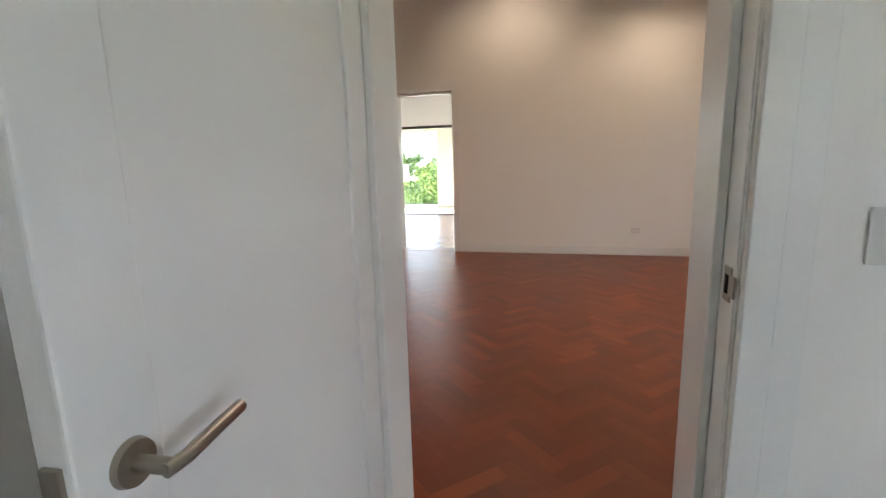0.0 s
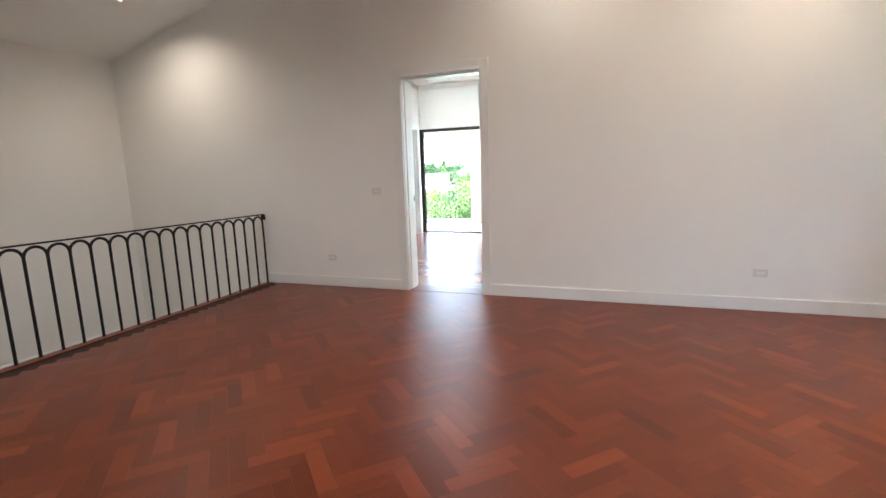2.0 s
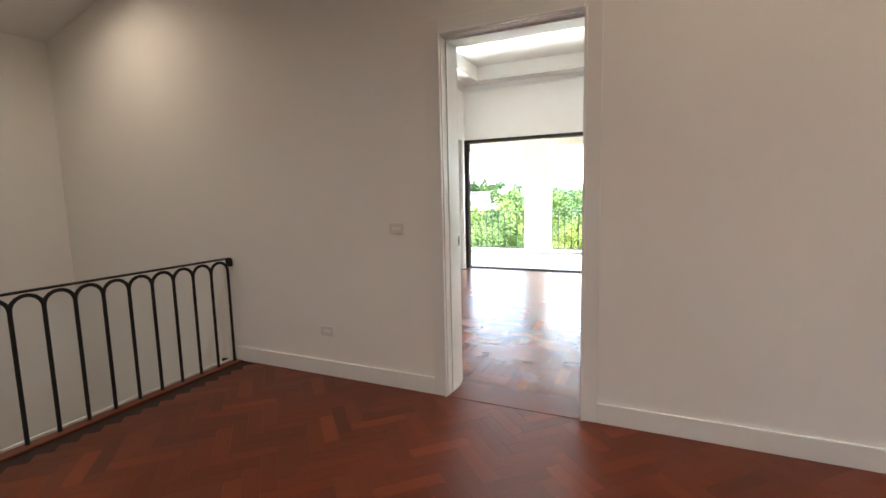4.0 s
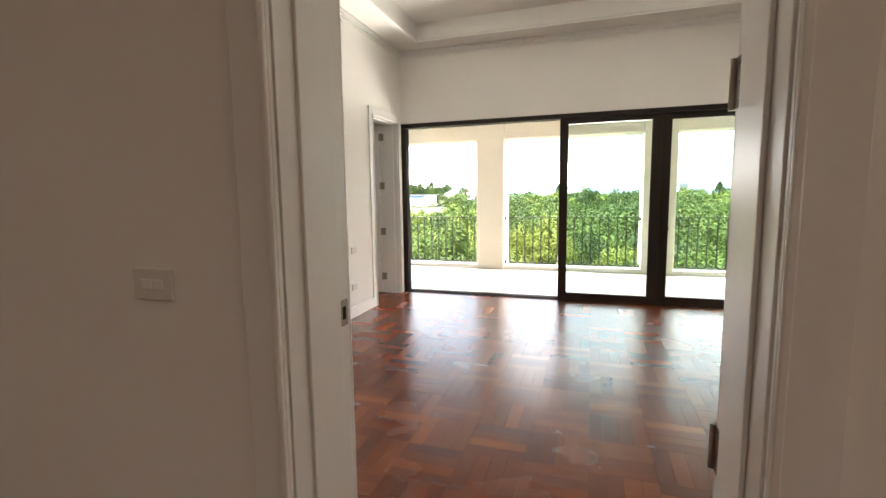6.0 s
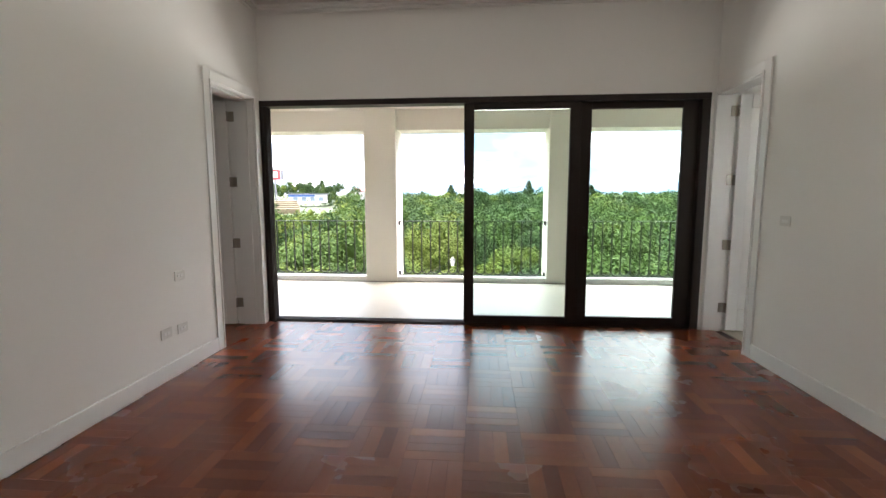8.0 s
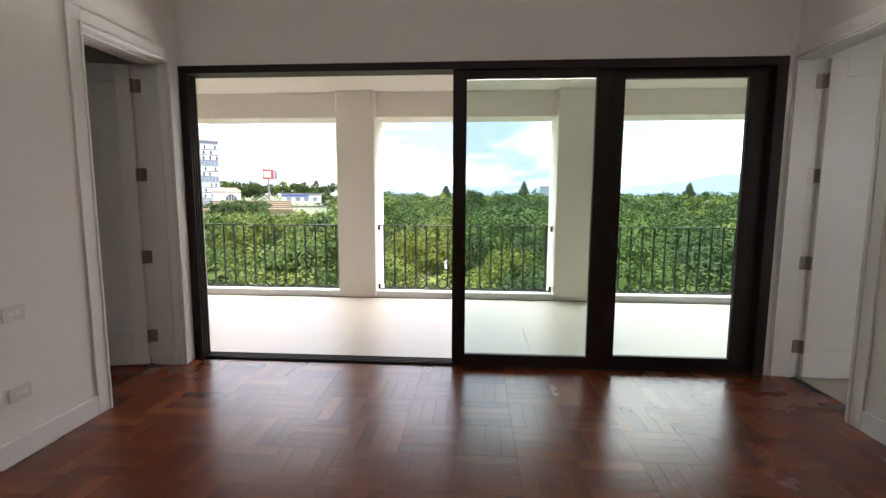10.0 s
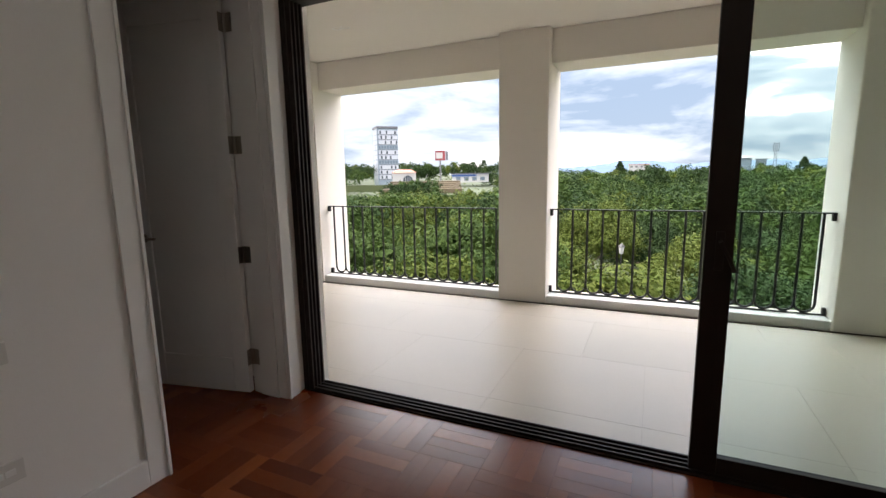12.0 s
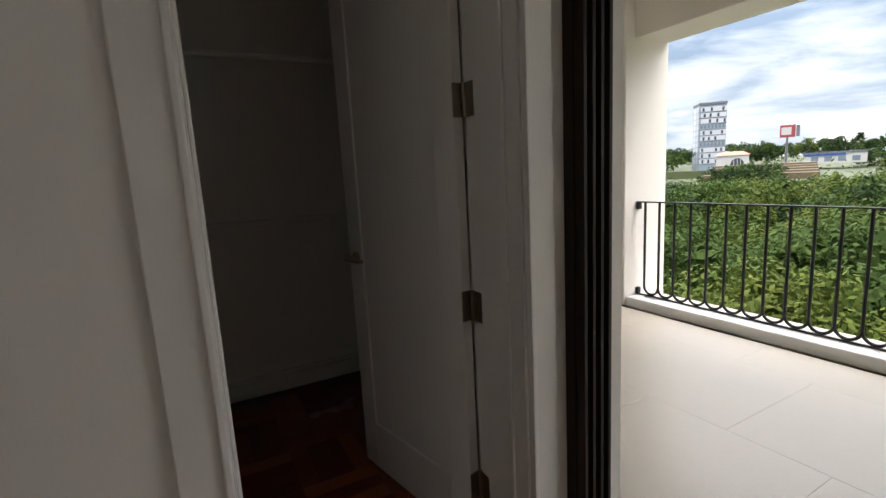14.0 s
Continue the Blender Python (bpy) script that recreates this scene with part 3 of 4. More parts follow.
bm = bmesh.new()
cyl(bm, (0.785, 0.02, 0.93), (0.785, 0.027, 0.93), 0.025, seg=20)
cyl(bm, (0.785, 0.027, 0.93), (0.785, 0.045, 0.93), 0.008, seg=12)
part("lock_rose", bm, M_NICKEL, ed, smooth=True)
bm = boxes((0.7845, 0.7865, 0.044, 0.056, 0.926, 0.934))
cyl(bm, (0.7835, 0.066, 0.93), (0.7875, 0.066, 0.93), 0.014, seg=18)
part("key", bm, M_BRASS, ed, "brass key in the lock")


# skirtings
def skirting(name, rows):
    bm = bmesh.new()
    for x0, x1, y0, y1 in rows:
        box(bm, x0, x1, y0, y1, 0.0, 0.124, bev=0.004)
    structure(name, bm, M_TRIM, "white painted wooden skirting board", "skirting board")


s = 0.016
skirting("baseboard_landing", ((RAILX, DX0 - 0.101, FARY - s, FARY - 0.001), (DX1 + 0.101, LX1 - 0.001, FARY - s, FARY - 0.001), (LX1 - s, LX1 - 0.001, EY1 + s, FARY - s - 0.001),
                               (EX1 + 0.03, LX1 - s, EY1 + 0.001, EY1 + s)))
skirting("baseboard_bedroom", ((BX0 + 0.001, BX0 + s, BY0 + 0.03, LDY0 - 0.101), (BX1 - s, BX1 - 0.001, BY0 + 0.03, RDY0 - 0.101), (BX0 + s, DX0 - 0.101, BY0 + 0.001, BY0 + s),
                               (DX1 + 0.101, BX1 - s, BY0 + 0.001, BY0 + s)))
skirting("baseboard_closet", ((-2.049, -2.03, -2.59, 0.019),))


# ---------------------------------------------------------------- iron railings
def railing(name, m, length, pitch, up, height, label, group=""):
    """Flat top bar and round bars joined by loops; loops at the top (up) or at the bottom."""
    d = empty(name, m, label, "railing", group)
    n = int(length / pitch)
    off = (length - n * pitch) / 2
    part("top_bar", boxes((-0.02, length + 0.02, -0.02, 0.02, height - 0.012, height), bev=0.002), M_IRON, d)
    rad, r = 0.012, pitch / 2
    bm = bmesh.new()
    if up:
        za, zb = 0.0, height - 0.03 - r
    else:
        za, zb = 0.11 + r, height - 0.012
    tube(bm, [(0, 0, za), (0, 0, zb)], rad)
    bar = mesh_of("bar", bm, M_IRON, True)
    for k in range(n + 1):
        share("bar", bar, d, pose(off + k * pitch, 0, 0))
    bm = bmesh.new()
    sg = 1 if up else -1
    zc = zb if up else za
    tube(bm, [(-r * math.cos(math.pi * j / 10), 0, zc + sg * r * math.sin(math.pi * j / 10)) for j in range(11)], rad)
    loop = mesh_of("loop", bm, M_IRON, True)
    for k in range(n):
        share("loop", loop, d, pose(off + (k + 0.5) * pitch, 0, 0))
    if not up:
        part("bottom_bar", boxes((-0.02, length + 0.02, -0.012, 0.012, 0.088, 0.1), bev=0.002), M_IRON, d)
        for x in (0, length):
            part("wall_plate", boxes((x - 0.014, x + 0.014, -0.022, 0.022, height - 0.075, height - 0.0125), bev=0.002), M_IRON, d)
            part("wall_plate", boxes((x - 0.014, x + 0.014, -0.022, 0.022, 0.1, 0.16), bev=0.002), M_IRON, d)
    else:
        part("wall_plate", boxes((length - 0.006, length + 0.026, -0.024, 0.024, height - 0.075, height - 0.0125), bev=0.002), M_IRON, d)
    return d


railing("stair_railing", pose(RAILX, -10.4, 0, 0, 0, 90), 10.4 + FARY - 0.03, 0.163, True, 0.905, "black wrought iron railing with round arches along the stairwell")
first = None
for a, b in zip(PIL, PIL[1:]):
    L = b - a - PILW
    m = pose(a + PILW / 2 + 0.016, 2.9, BALZ)
    if first is None:
        first = railing("balcony_railing", m, L - 0.032, 0.154, False, 1.02, "black wrought iron railing with looped bars on the kerb", "balcony railings")
    else:
        copy_thing(first, m)

# ---------------------------------------------------------------- sliding doors
sl = empty("sliding_door", pose(0, 0, 0), "dark bronze aluminium sliding door pushed half open", "sliding door")
part("sill_track", boxes((BX0, 4.57, -0.02, 0.13, -0.011, 0.004), bev=0.001), M_ALU, sl)
for y in (0.0, 0.035, 0.07, 0.105):
    part("rail", boxes((0.03, 4.5, y - 0.005, y + 0.005, 0.0042, 0.02), bev=0.001), M_ALU, sl)
part("head_frame", boxes((BX0, 4.57, -0.022, 0.13, 2.325, 2.384), bev=0.002), M_ALU, sl)
for x0, x1, s2 in ((BX0 + 0.001, 0.008, 1), (4.49, 4.569, -1)):
    part("side_frame", boxes((x0, x1, -0.02, 0.13, 0.0045, 2.3245), bev=0.002), M_ALU, sl)
for y in (-0.012, 0.02, 0.052, 0.084):
    part("channel", boxes((0.0085, 0.04, y, y + 0.012, 0.0045, 2.324), bev=0.001), M_ALU, sl)
for y in (0.012, 0.044, 0.076):
    part("seal", boxes((0.0085, 0.018, y - 0.004, y + 0.004, 0.02, 2.32)), M_RUBBER, sl)


def panel(x0, x1, y, s0, s1, handle_x):
    p = part("door_panel", boxes((x0, x0 + s0, y - 0.02, y + 0.02, 0.021, 2.3245), (x1 - s1, x1, y - 0.02, y + 0.02, 0.021, 2.3245), bev=0.003), M_ALU, sl)
    part("rail_bottom", boxes((x0 + s0, x1 - s1, y - 0.019, y + 0.019, 0.021, 0.098), bev=0.003), M_ALU, p)
    part("rail_top", boxes((x0 + s0, x1 - s1, y - 0.019, y + 0.019, 2.255, 2.3245), bev=0.003), M_ALU, p)
    g = part("pane", boxes((x0 + s0 - 0.01, x1 - s1 + 0.01, y - 0.003, y + 0.003, 0.09, 2.262)), M_GLASS, p, "clear glass pane")
    g.visible_shadow = False
    bm = boxes((handle_x - 0.016, handle_x + 0.016, y - 0.028, y - 0.02, 0.93, 1.09), bev=0.003)
    tube(bm, [(handle_x, y - 0.028, 1.05), (handle_x, y - 0.055, 1.05), (handle_x + 0.035, y - 0.056, 0.98), (handle_x + 0.055, y - 0.056, 0.93)], 0.008, 8)
    part("pull_handle", bm, M_ALU, p, "dark lever handle")


panel(2.145, 3.33, 0.017, 0.105, 0.11, 2.2)
panel(3.335, 4.49, 0.062, 0.108, 0.15, 3.39)


# ---------------------------------------------------------------- switches and sockets
def plate(name, m, w, h, label, category, holes):
    d = empty(name, m, label, category)
    part("cover_plate", boxes((-w / 2, w / 2, -0.009, -0.0005, -h / 2, h / 2), bev=0.0025), M_PLASTIC, d)
    for k in range(holes):
        x = (k - (holes - 1) / 2) * 0.034
        part("rocker", boxes((x - 0.0155, x + 0.0155, -0.0115, -0.0085, -0.0115, 0.0115), bev=0.0015), M_TRIM, d)
    return d


for x, z, nm in ((1.557, 1.168, "light_switch"), (0.9, 0.36, "wall_socket"), (5.43, 0.355, "wall_socket")):
    plate(nm, pose(x, FARY, z), 0.118, 0.076, "white plastic " + nm.replace("_", " ") + " on the landing wall", nm.replace("_", " "), 2)
for y, z, nm in ((-1.482, 0.768, "light_switch"), (-1.676, 0.357, "wall_socket"), (-1.487, 0.348, "wall_socket")):
    plate(nm, pose(BX0, y, z, 0, 0, 90), 0.118, 0.076, "white plastic " + nm.replace("_", " ") + " on the bedroom wall", nm.replace("_", " "), 2)
plate("light_switch", pose(BX1, -1.166, 1.187, 0, 0, -90), 0.118, 0.076, "white plastic light switch beside the side room door", "light switch", 2)
plate("light_switch", pose(5.07, EY0, 1.16), 0.1, 0.118, "white plastic light switch beside the entry door", "light switch", 1)


# ---------------------------------------------------------------- landing window and curtains
win = empty("window_1", pose(LX1, 0, 0), "dark wooden window in a deep white reveal", "window", kind="structure")
fy = ((WY0, WY0 + 0.06), (WY1 - 0.06, WY1), ((WY0 + WY1) / 2 - 0.04, (WY0 + WY1) / 2 + 0.04))
for a, b in fy:
    part("stile", boxes((0.15, 0.2, a, b, WZ0, WZ1), bev=0.004), M_DARKWOOD, win)
for z in (WZ0, WZ0 + 0.4, WZ0 + 0.8, WZ0 + 1.2, WZ1 - 0.06):
    part("muntin", boxes((0.152, 0.198, WY0 + 0.06, WY1 - 0.06, z, z + (0.06 if z in (WZ0, WZ1 - 0.06) else 0.025)), bev=0.004), M_DARKWOOD, win)
g = part("pane", boxes((0.172, 0.178, WY0 + 0.05, WY1 - 0.05, WZ0 + 0.05, WZ1 - 0.05)), M_GLASS, win)
g.visible_shadow = False
part("window_sill", boxes((-0.03, 0.149, WY0 - 0.02, WY1 + 0.02, WZ0 - 0.03, WZ0 - 0.002), bev=0.006), M_TRIM, win)


def curtain(y_top0, y_top1, y_bot0, y_bot1, z0, z1, seed):
    """A gathered hanging cloth, flared to the bottom."""
    rnd = random.Random(seed)
    bm = bmesh.new()
    nu, nv = 60, 24
    ph = rnd.uniform(0, 6)
    grid = []
    for j in range(nv + 1):
        v = j / nv
        row = []
        for i in range(nu + 1):
            u = i / nu
            y = (y_top0 + (y_top1 - y_top0) * u) * (1 - v) + (y_bot0 + (y_bot1 - y_bot0) * u) * v
            fold = math.sin(u * 26 + ph + 1.2 * math.sin(v * 2 + u * 4)) * (0.018 + 0.022 * v)
            row.append(bm.verts.new((-0.09 - 0.05 * v + fold, y, z1 + (z0 - z1) * v + 0.05 * v * math.sin(u * 5 + ph))))
        grid.append(row)
    for a, b in zip(grid, grid[1:]):
        for i in range(nu):
            bm.faces.new((a[i], a[i + 1], b[i + 1], b[i]))
    r = bmesh.ops.solidify(bm, geom=bm.faces[:], thickness=0.003)
    return bm


cu = empty("curtain", pose(LX1, 0, 0), "orange linen curtains hanging from a dark rod", "curtain")
part("cloth", curtain(-6.5, -7.08, -6.22, -6.96, 1.03, 2.5, 3), M_CURTAIN, cu, smooth=True)
part("cloth", curtain(-7.2, -8.1, -7.12, -8.25, 1.0, 2.5, 8), M_CURTAIN, cu, smooth=True)
bm = bmesh.new()
cyl(bm, (-0.1, -8.4, 2.52), (-0.1, -6.4, 2.52), 0.014, seg=12)
cyl(bm, (-0.1, -6.4, 2.52), (-0.1, -6.36, 2.52), 0.022, 0.014, 12)
for y in (-6.44, -8.36):
    cyl(bm, (-0.1, y, 2.52), (0.16, y, 2.52), 0.009, seg=8)
part("curtain_rod", bm, M_DARKWOOD, cu, smooth=True)


# ---------------------------------------------------------------- lamps
def downlight(m, twin, label):
    d = empty("downlight", m, label, "ceiling lamp", "recessed downlights")
    for dx in ((-0.05, 0.05) if twin else (0,)):
        bm = bmesh.new()
        for j in range(24):
            a0, a1 = 2 * math.pi * j / 24, 2 * math.pi * (j + 1) / 24
            q = [(r * math.cos(a) + dx, r * math.sin(a), z) for r, z in ((0.045, -0.004), (0.036, -0.002), (0.03, 0.03)) for a in (a0, a1)]
            v = [bm.verts.new(p) for p in q]
            bm.faces.new((v[0], v[1], v[3], v[2]))
            bm.faces.new((v[2], v[3], v[5], v[4]))
        bmesh.ops.remove_doubles(bm, verts=bm.verts, dist=1e-5)
        part("ring", bm, M_TRIM, d)
        bm = bmesh.new()
        cyl(bm, (dx, 0, 0.012), (dx, 0, 0.014), 0.031, seg=20)
        part("lens", bm, M_DARK if twin else M_LAMP, d)
    return d


# the last two, at y -8.6, are unseen and added to brighten the landing
for x, y, aim, watts in ((-1.05, FARY - 0.85, 0.45, 1.9), (3.75, FARY - 0.85, 0.45, 2.1), (5.55, FARY - 0.85, 0.45, 1.9), (1.2, -8.6, 0.0, 6.5), (4.6, -8.6, 0.0, 6.5)):
    z = eaves(x)
    tilt = 14.7 * (-1 if x < 2.365 else 1)
    downlight(pose(x, y, z - 0.032, 0, tilt, 0), False, "round recessed downlight lit warm on the ceiling, two of five added as fill")
    spot = bpy.data.lights.new("downlight_lamp", "SPOT")
    spot.energy = watts
    spot.color = (1.0, 0.8, 0.6) if y > -7 else (1.0, 0.91, 0.8)
    spot.spot_size = radians(150)
    spot.spot_blend = 1.0
    spot.shadow_soft_size = 0.06
    so = new("downlight_lamp", spot)
    so.matrix_world = look((x, y, z - 0.07), (x, y + aim, z - 2.2))
for x in (-0.95, 2.2, 5.2):
    downlight(pose(x, 1.82, BALC - 0.001), True, "twin recessed downlight, unlit, in the balcony ceiling")
# closet fittings
ro = empty("clothes_rail", pose(-1.6, 0, 0), "white closet partitions with plain white clothes rails", "wardrobe rail")
for z in (1.1, 2.02):
    bm = bmesh.new()
    cyl(bm, (-0.3, -2.59, z), (-0.3, -0.01, z), 0.014, seg=12)
    part("rail", bm, M_TRIM, ro, smooth=True)
for y in (-0.95, -1.9):
    part("side_panel", boxes((-0.449, -0.02, y - 0.01, y + 0.01, 0.0, 2.3), bev=0.002), M_TRIM, ro)


part("plinth", boxes((-0.449, -0.41, -2.59, 0.015, 0.0, 0.1), bev=0.003), M_TRIM, ro)


# ---------------------------------------------------------------- land, forest and far buildings
def land(x, y):
    d = math.hypot(x, y)
    base = -8.0 + 6.5 * min(1, max(0, (d - 60) / 260)) ** 1.2 + max(0, d - 320) * 0.004
    return base + 1.2 * noise.noise((x * 0.02, y * 0.02, 0.3))


xs = sorted({round(math.copysign(abs(k) ** 1.8 * 2.2, k)) for k in range(-44, 45)})
bm = bmesh.new()
rows = [[bm.verts.new((x, y, land(x, y))) for x in xs] for y in [k for k in xs if k > -300]]
for a, b in zip(rows, rows[1:]):
    for i in range(len(xs) - 1):
        bm.faces.new((a[i], a[i + 1], b[i + 1], b[i]))
structure("ground", bm, M_SOIL, "green and brown meadow ground under the trees", "ground")


def crown_arrays(rng, radius, height, clumps, leaves, size):
    """Leaf quads set round the shells of many clumps of uneven size."""
    cs, rs = [], []
    for k in range(clumps):
        a, u = rng.uniform(0, 2 * np.pi), rng.uniform(-0.35, 1.0)
        rr = np.sqrt(max(0.05, 1 - u * u)) * rng.uniform(0.55, 1.0) * radius
        cs.append((rr * np.cos(a), rr * np.sin(a), height * 0.5 * (u * rng.uniform(0.75, 1.1))))
        rs.append(radius * rng.uniform(0.2, 0.38))
    cs, rs = np.array(cs), np.array(rs)
    which = rng.integers(0, clumps, clumps * leaves)
    n = len(which)
    d = rng.normal(size=(n, 3))
    d[:, 2] = d[:, 2] * 0.8 + 0.25
    d /= np.linalg.norm(d, axis=1)[:, None]
    p = cs[which] + d * (rs[which] * rng.uniform(0.7, 1.12, n))[:, None]
    # oversized quads inside the clumps, added to block light and deepen the crown's shade
    inner = np.arange(n) % 14 == 0
    p[inner] = cs[which[inner]] + d[inner] * (rs[which[inner]] * 0.3)[:, None]
    nrm = d + rng.normal(scale=0.4, size=(n, 3)) + np.array((0, 0, 0.25))
    nrm /= np.linalg.norm(nrm, axis=1)[:, None]
    t = np.cross(nrm, rng.normal(size=(n, 3)))
    t /= np.linalg.norm(t, axis=1)[:, None]
    b = np.cross(nrm, t)
    s = size * rng.uniform(0.6, 1.3, n)[:, None]
    s[inner] = (rs[which[inner]] * 0.4)[:, None]
    v = np.stack([p - t * s, p - b * s * 0.42, p + t * s, p + b * s * 0.42], axis=1)
    return v.reshape(-1, 3)


def leaf_mesh(name, verts, material):
    n = len(verts) // 4
    me = bpy.data.meshes.new(name)
    me.vertices.add(n * 4)
    me.vertices.foreach_set("co", verts.astype(np.float32).ravel())
    me.loops.add(n * 4)
    me.loops.foreach_set("vertex_index", np.arange(n * 4, dtype=np.int32))
    me.polygons.add(n)
    me.polygons.foreach_set("loop_start", np.arange(0, n * 4, 4, dtype=np.int32))
    me.update(calc_edges=True)
    me.materials.append(material)
    return me


def trunk_mesh(rng, height, spread):
    bm = bmesh.new()
    pts = [(rng.normal() * 0.08 * k, rng.normal() * 0.08 * k, height * k / 4) for k in range(5)]
    for k in range(4):
        cyl(bm, pts[k], pts[k + 1], 0.2 - 0.03 * k, 0.17 - 0.03 * k, 9)
    for k in range(6):
        a = k * 1.05 + rng.uniform(0, 0.4)
        s0 = Vector(pts[2 + k % 3])
        cyl(bm, s0, s0 + Vector((math.cos(a) * spread * 0.6, math.sin(a) * spread * 0.6, height * 0.3)), 0.07, 0.02, 7)
    return mesh_of("trunk", bm, M_BARK, True)


rng = np.random.default_rng(5)
protos = []
for k in range(6):
    r = (3.0, 3.6, 2.7, 3.3, 3.9, 3.0)[k]
    hgt = (4.6, 5.2, 4.4, 5.6, 5.0, 4.2)[k]
    tree = empty("tree", pose(0, 0, -60), ("broad tree with yellow-green leaves below the balcony", "broad tree with mid-green leaves below the balcony", "leafy tree with dark green leaves below the balcony")[k % 3],
                 "tree", "trees of the wooded valley")
    t = new("trunk", trunk_mesh(rng, 4.2, r))
    t.parent = tree
    c = new("crown", leaf_mesh("crown", crown_arrays(rng, r, hgt, 40, 270, 0.115) + np.array((0, 0, 5.4)), M_LEAF[k % 3]))
    c.parent = tree
    protos.append(tree)
spots = []
rnd = random.Random(11)
for k in range(900):
    if len(spots) >= 62:
        break
    y = rnd.uniform(11, 62)
    x = rnd.uniform(-0.95, 0.95) * y + 1.5
    if abs(x - 0.1) < 1.6 and 26 < y < 34:
        continue
    if all((x - a) ** 2 + (y - b) ** 2 > (3.2 + y * 0.03) ** 2 for a, b in spots):
        spots.append((x, y))
used = set()
for x, y in spots:
    left = x < 0.12 * y
    k = rnd.choice((0, 0, 3, 1, 4) if left and y < 40 else (1, 4, 2, 5, 2, 0))
    sc = rnd.uniform(0.85, 1.35)
    top = land(x, y) + (5.4 + 2.6) * sc
    limit = (-0.9 - 0.035 * y if y < 45 else -1.8) + rnd.uniform(-1.1, 0.5)
    m = pose(x, y, land(x, y) - 0.1 + min(0, limit - top), 0, 0, rnd.uniform(0, 360)) @ Matrix.Diagonal((sc, sc, sc * rnd.uniform(0.9, 1.05), 1))
    if k in used:
        o = copy_thing(protos[k], Matrix())
        o.matrix_basis = m
    else:
        used.add(k)
        protos[k].matrix_basis = m
for k, p in enumerate(protos):
    if k not in used:
        p.matrix_basis = pose(-30 + 8 * k, 66, land(-30 + 8 * k, 66))

# wooded valley further off, in three greens
far = {0: [], 1: [], 2: []}
for k in range(1500):
    d = 50 * (9.5 ** rnd.random())
    az = radians(rnd.uniform(-52, 52))
    x, y = d * math.sin(az), d * math.cos(az)
    deg = math.degrees(az)
    if 190 < d < 285 and -33.2 < deg < -18.5:
        continue
    if 120 < d <= 190 and -33 < deg < -19 and rnd.random() < 0.8:
        continue
    near = d < 130
    r = rnd.uniform(3.0, 5.6) * (1 if near else 1.3)
    if rnd.random() < 0.04:
        r *= 1.5
    v = crown_arrays(rng, r, r * 1.5, 20 if near else 12, 44 if near else 26, 0.27 if near else 0.6)
    top = -2.6 + 6.6 * min(1, max(0, (d - 60) / 300)) + rnd.uniform(-2.2, 1.4) + (2.5 if rnd.random() < 0.05 else 0)
    if -42 < deg < -18 and d > 285 or (-42 < deg < -33 and d > 190):
        top += 5.0
    if -40 < deg < -17 and d < 200:
        top = min(top, 1.3 - d * 0.043 + rnd.uniform(-0.6, 0.2))
    z = top - r * 0.75
    far[rnd.choice((0, 1, 1, 2, 2))].append(v + np.array((x, y, z)))
for k in range(150):
    deg, d = (rnd.uniform(-42, -17), rnd.uniform(285, 330)) if k < 115 else (rnd.uniform(-31.5, -25), rnd.uniform(158, 180))
    if k >= 135:
        deg, d = rnd.uniform(-42, -32.8), rnd.uniform(215, 260)
    r = rnd.uniform(2.6, 4.4)
    top = {0: rnd.uniform(5, 10), 1: rnd.uniform(-2.6, -0.4), 2: rnd.uniform(4.5, 8.5)}[0 if k < 115 else 1 if k < 135 else 2]
    v = crown_arrays(rng, r, r * 1.6, 12, 28, 0.5)
    far[2 if k % 3 else 1].append(v + np.array((d * math.sin(radians(deg)), d * math.cos(radians(deg)), top - r * 0.75)))
for k, nm in ((0, "yellow-green"), (1, "mid-green"), (2, "dark green")):
    tagged(new("forest", leaf_mesh("forest", np.concatenate(far[k]), M_LEAF[k])), nm + " tree crowns of the far wooded valley", "forest", kind="stuff")


def bearing(az, d, z=0.0):
    a = radians(az)
    return pose(1.2 + d * math.sin(a), -1.5 + d * math.cos(a), z, 0, 0, -az)


# office tower: white panels in pairs of storeys, dark windows set unevenly, glazed bands and a glazed return
TD, TZ = 250.0, 0.6
tower = empty("tower_block", bearing(-31.1, TD, TZ) @ pose(0, 0, 0, 0, 0, 14), "tall tower block of white panels and blue glass bands", "tower")
part("wall", boxes((-5.6, 5.6, 0, 11, -6, 26.2), bev=0.05), M_TGLASS2, tower)
part("roof_screen", boxes((-5.75, 5.75, -0.3, 11.1, 26.25, 27.4), bev=0.05), M_STEEL, tower)
tower_slot = mesh_of("window", boxes((-0.42, 0.42, -0.3, -0.21, 0, 1.55)), M_WINDARK)
tower_pane = mesh_of("pane", boxes((-0.5, 0.5, -0.08, -0.02, 0, 1.5)), M_TGLASS)
trnd = random.Random(7)
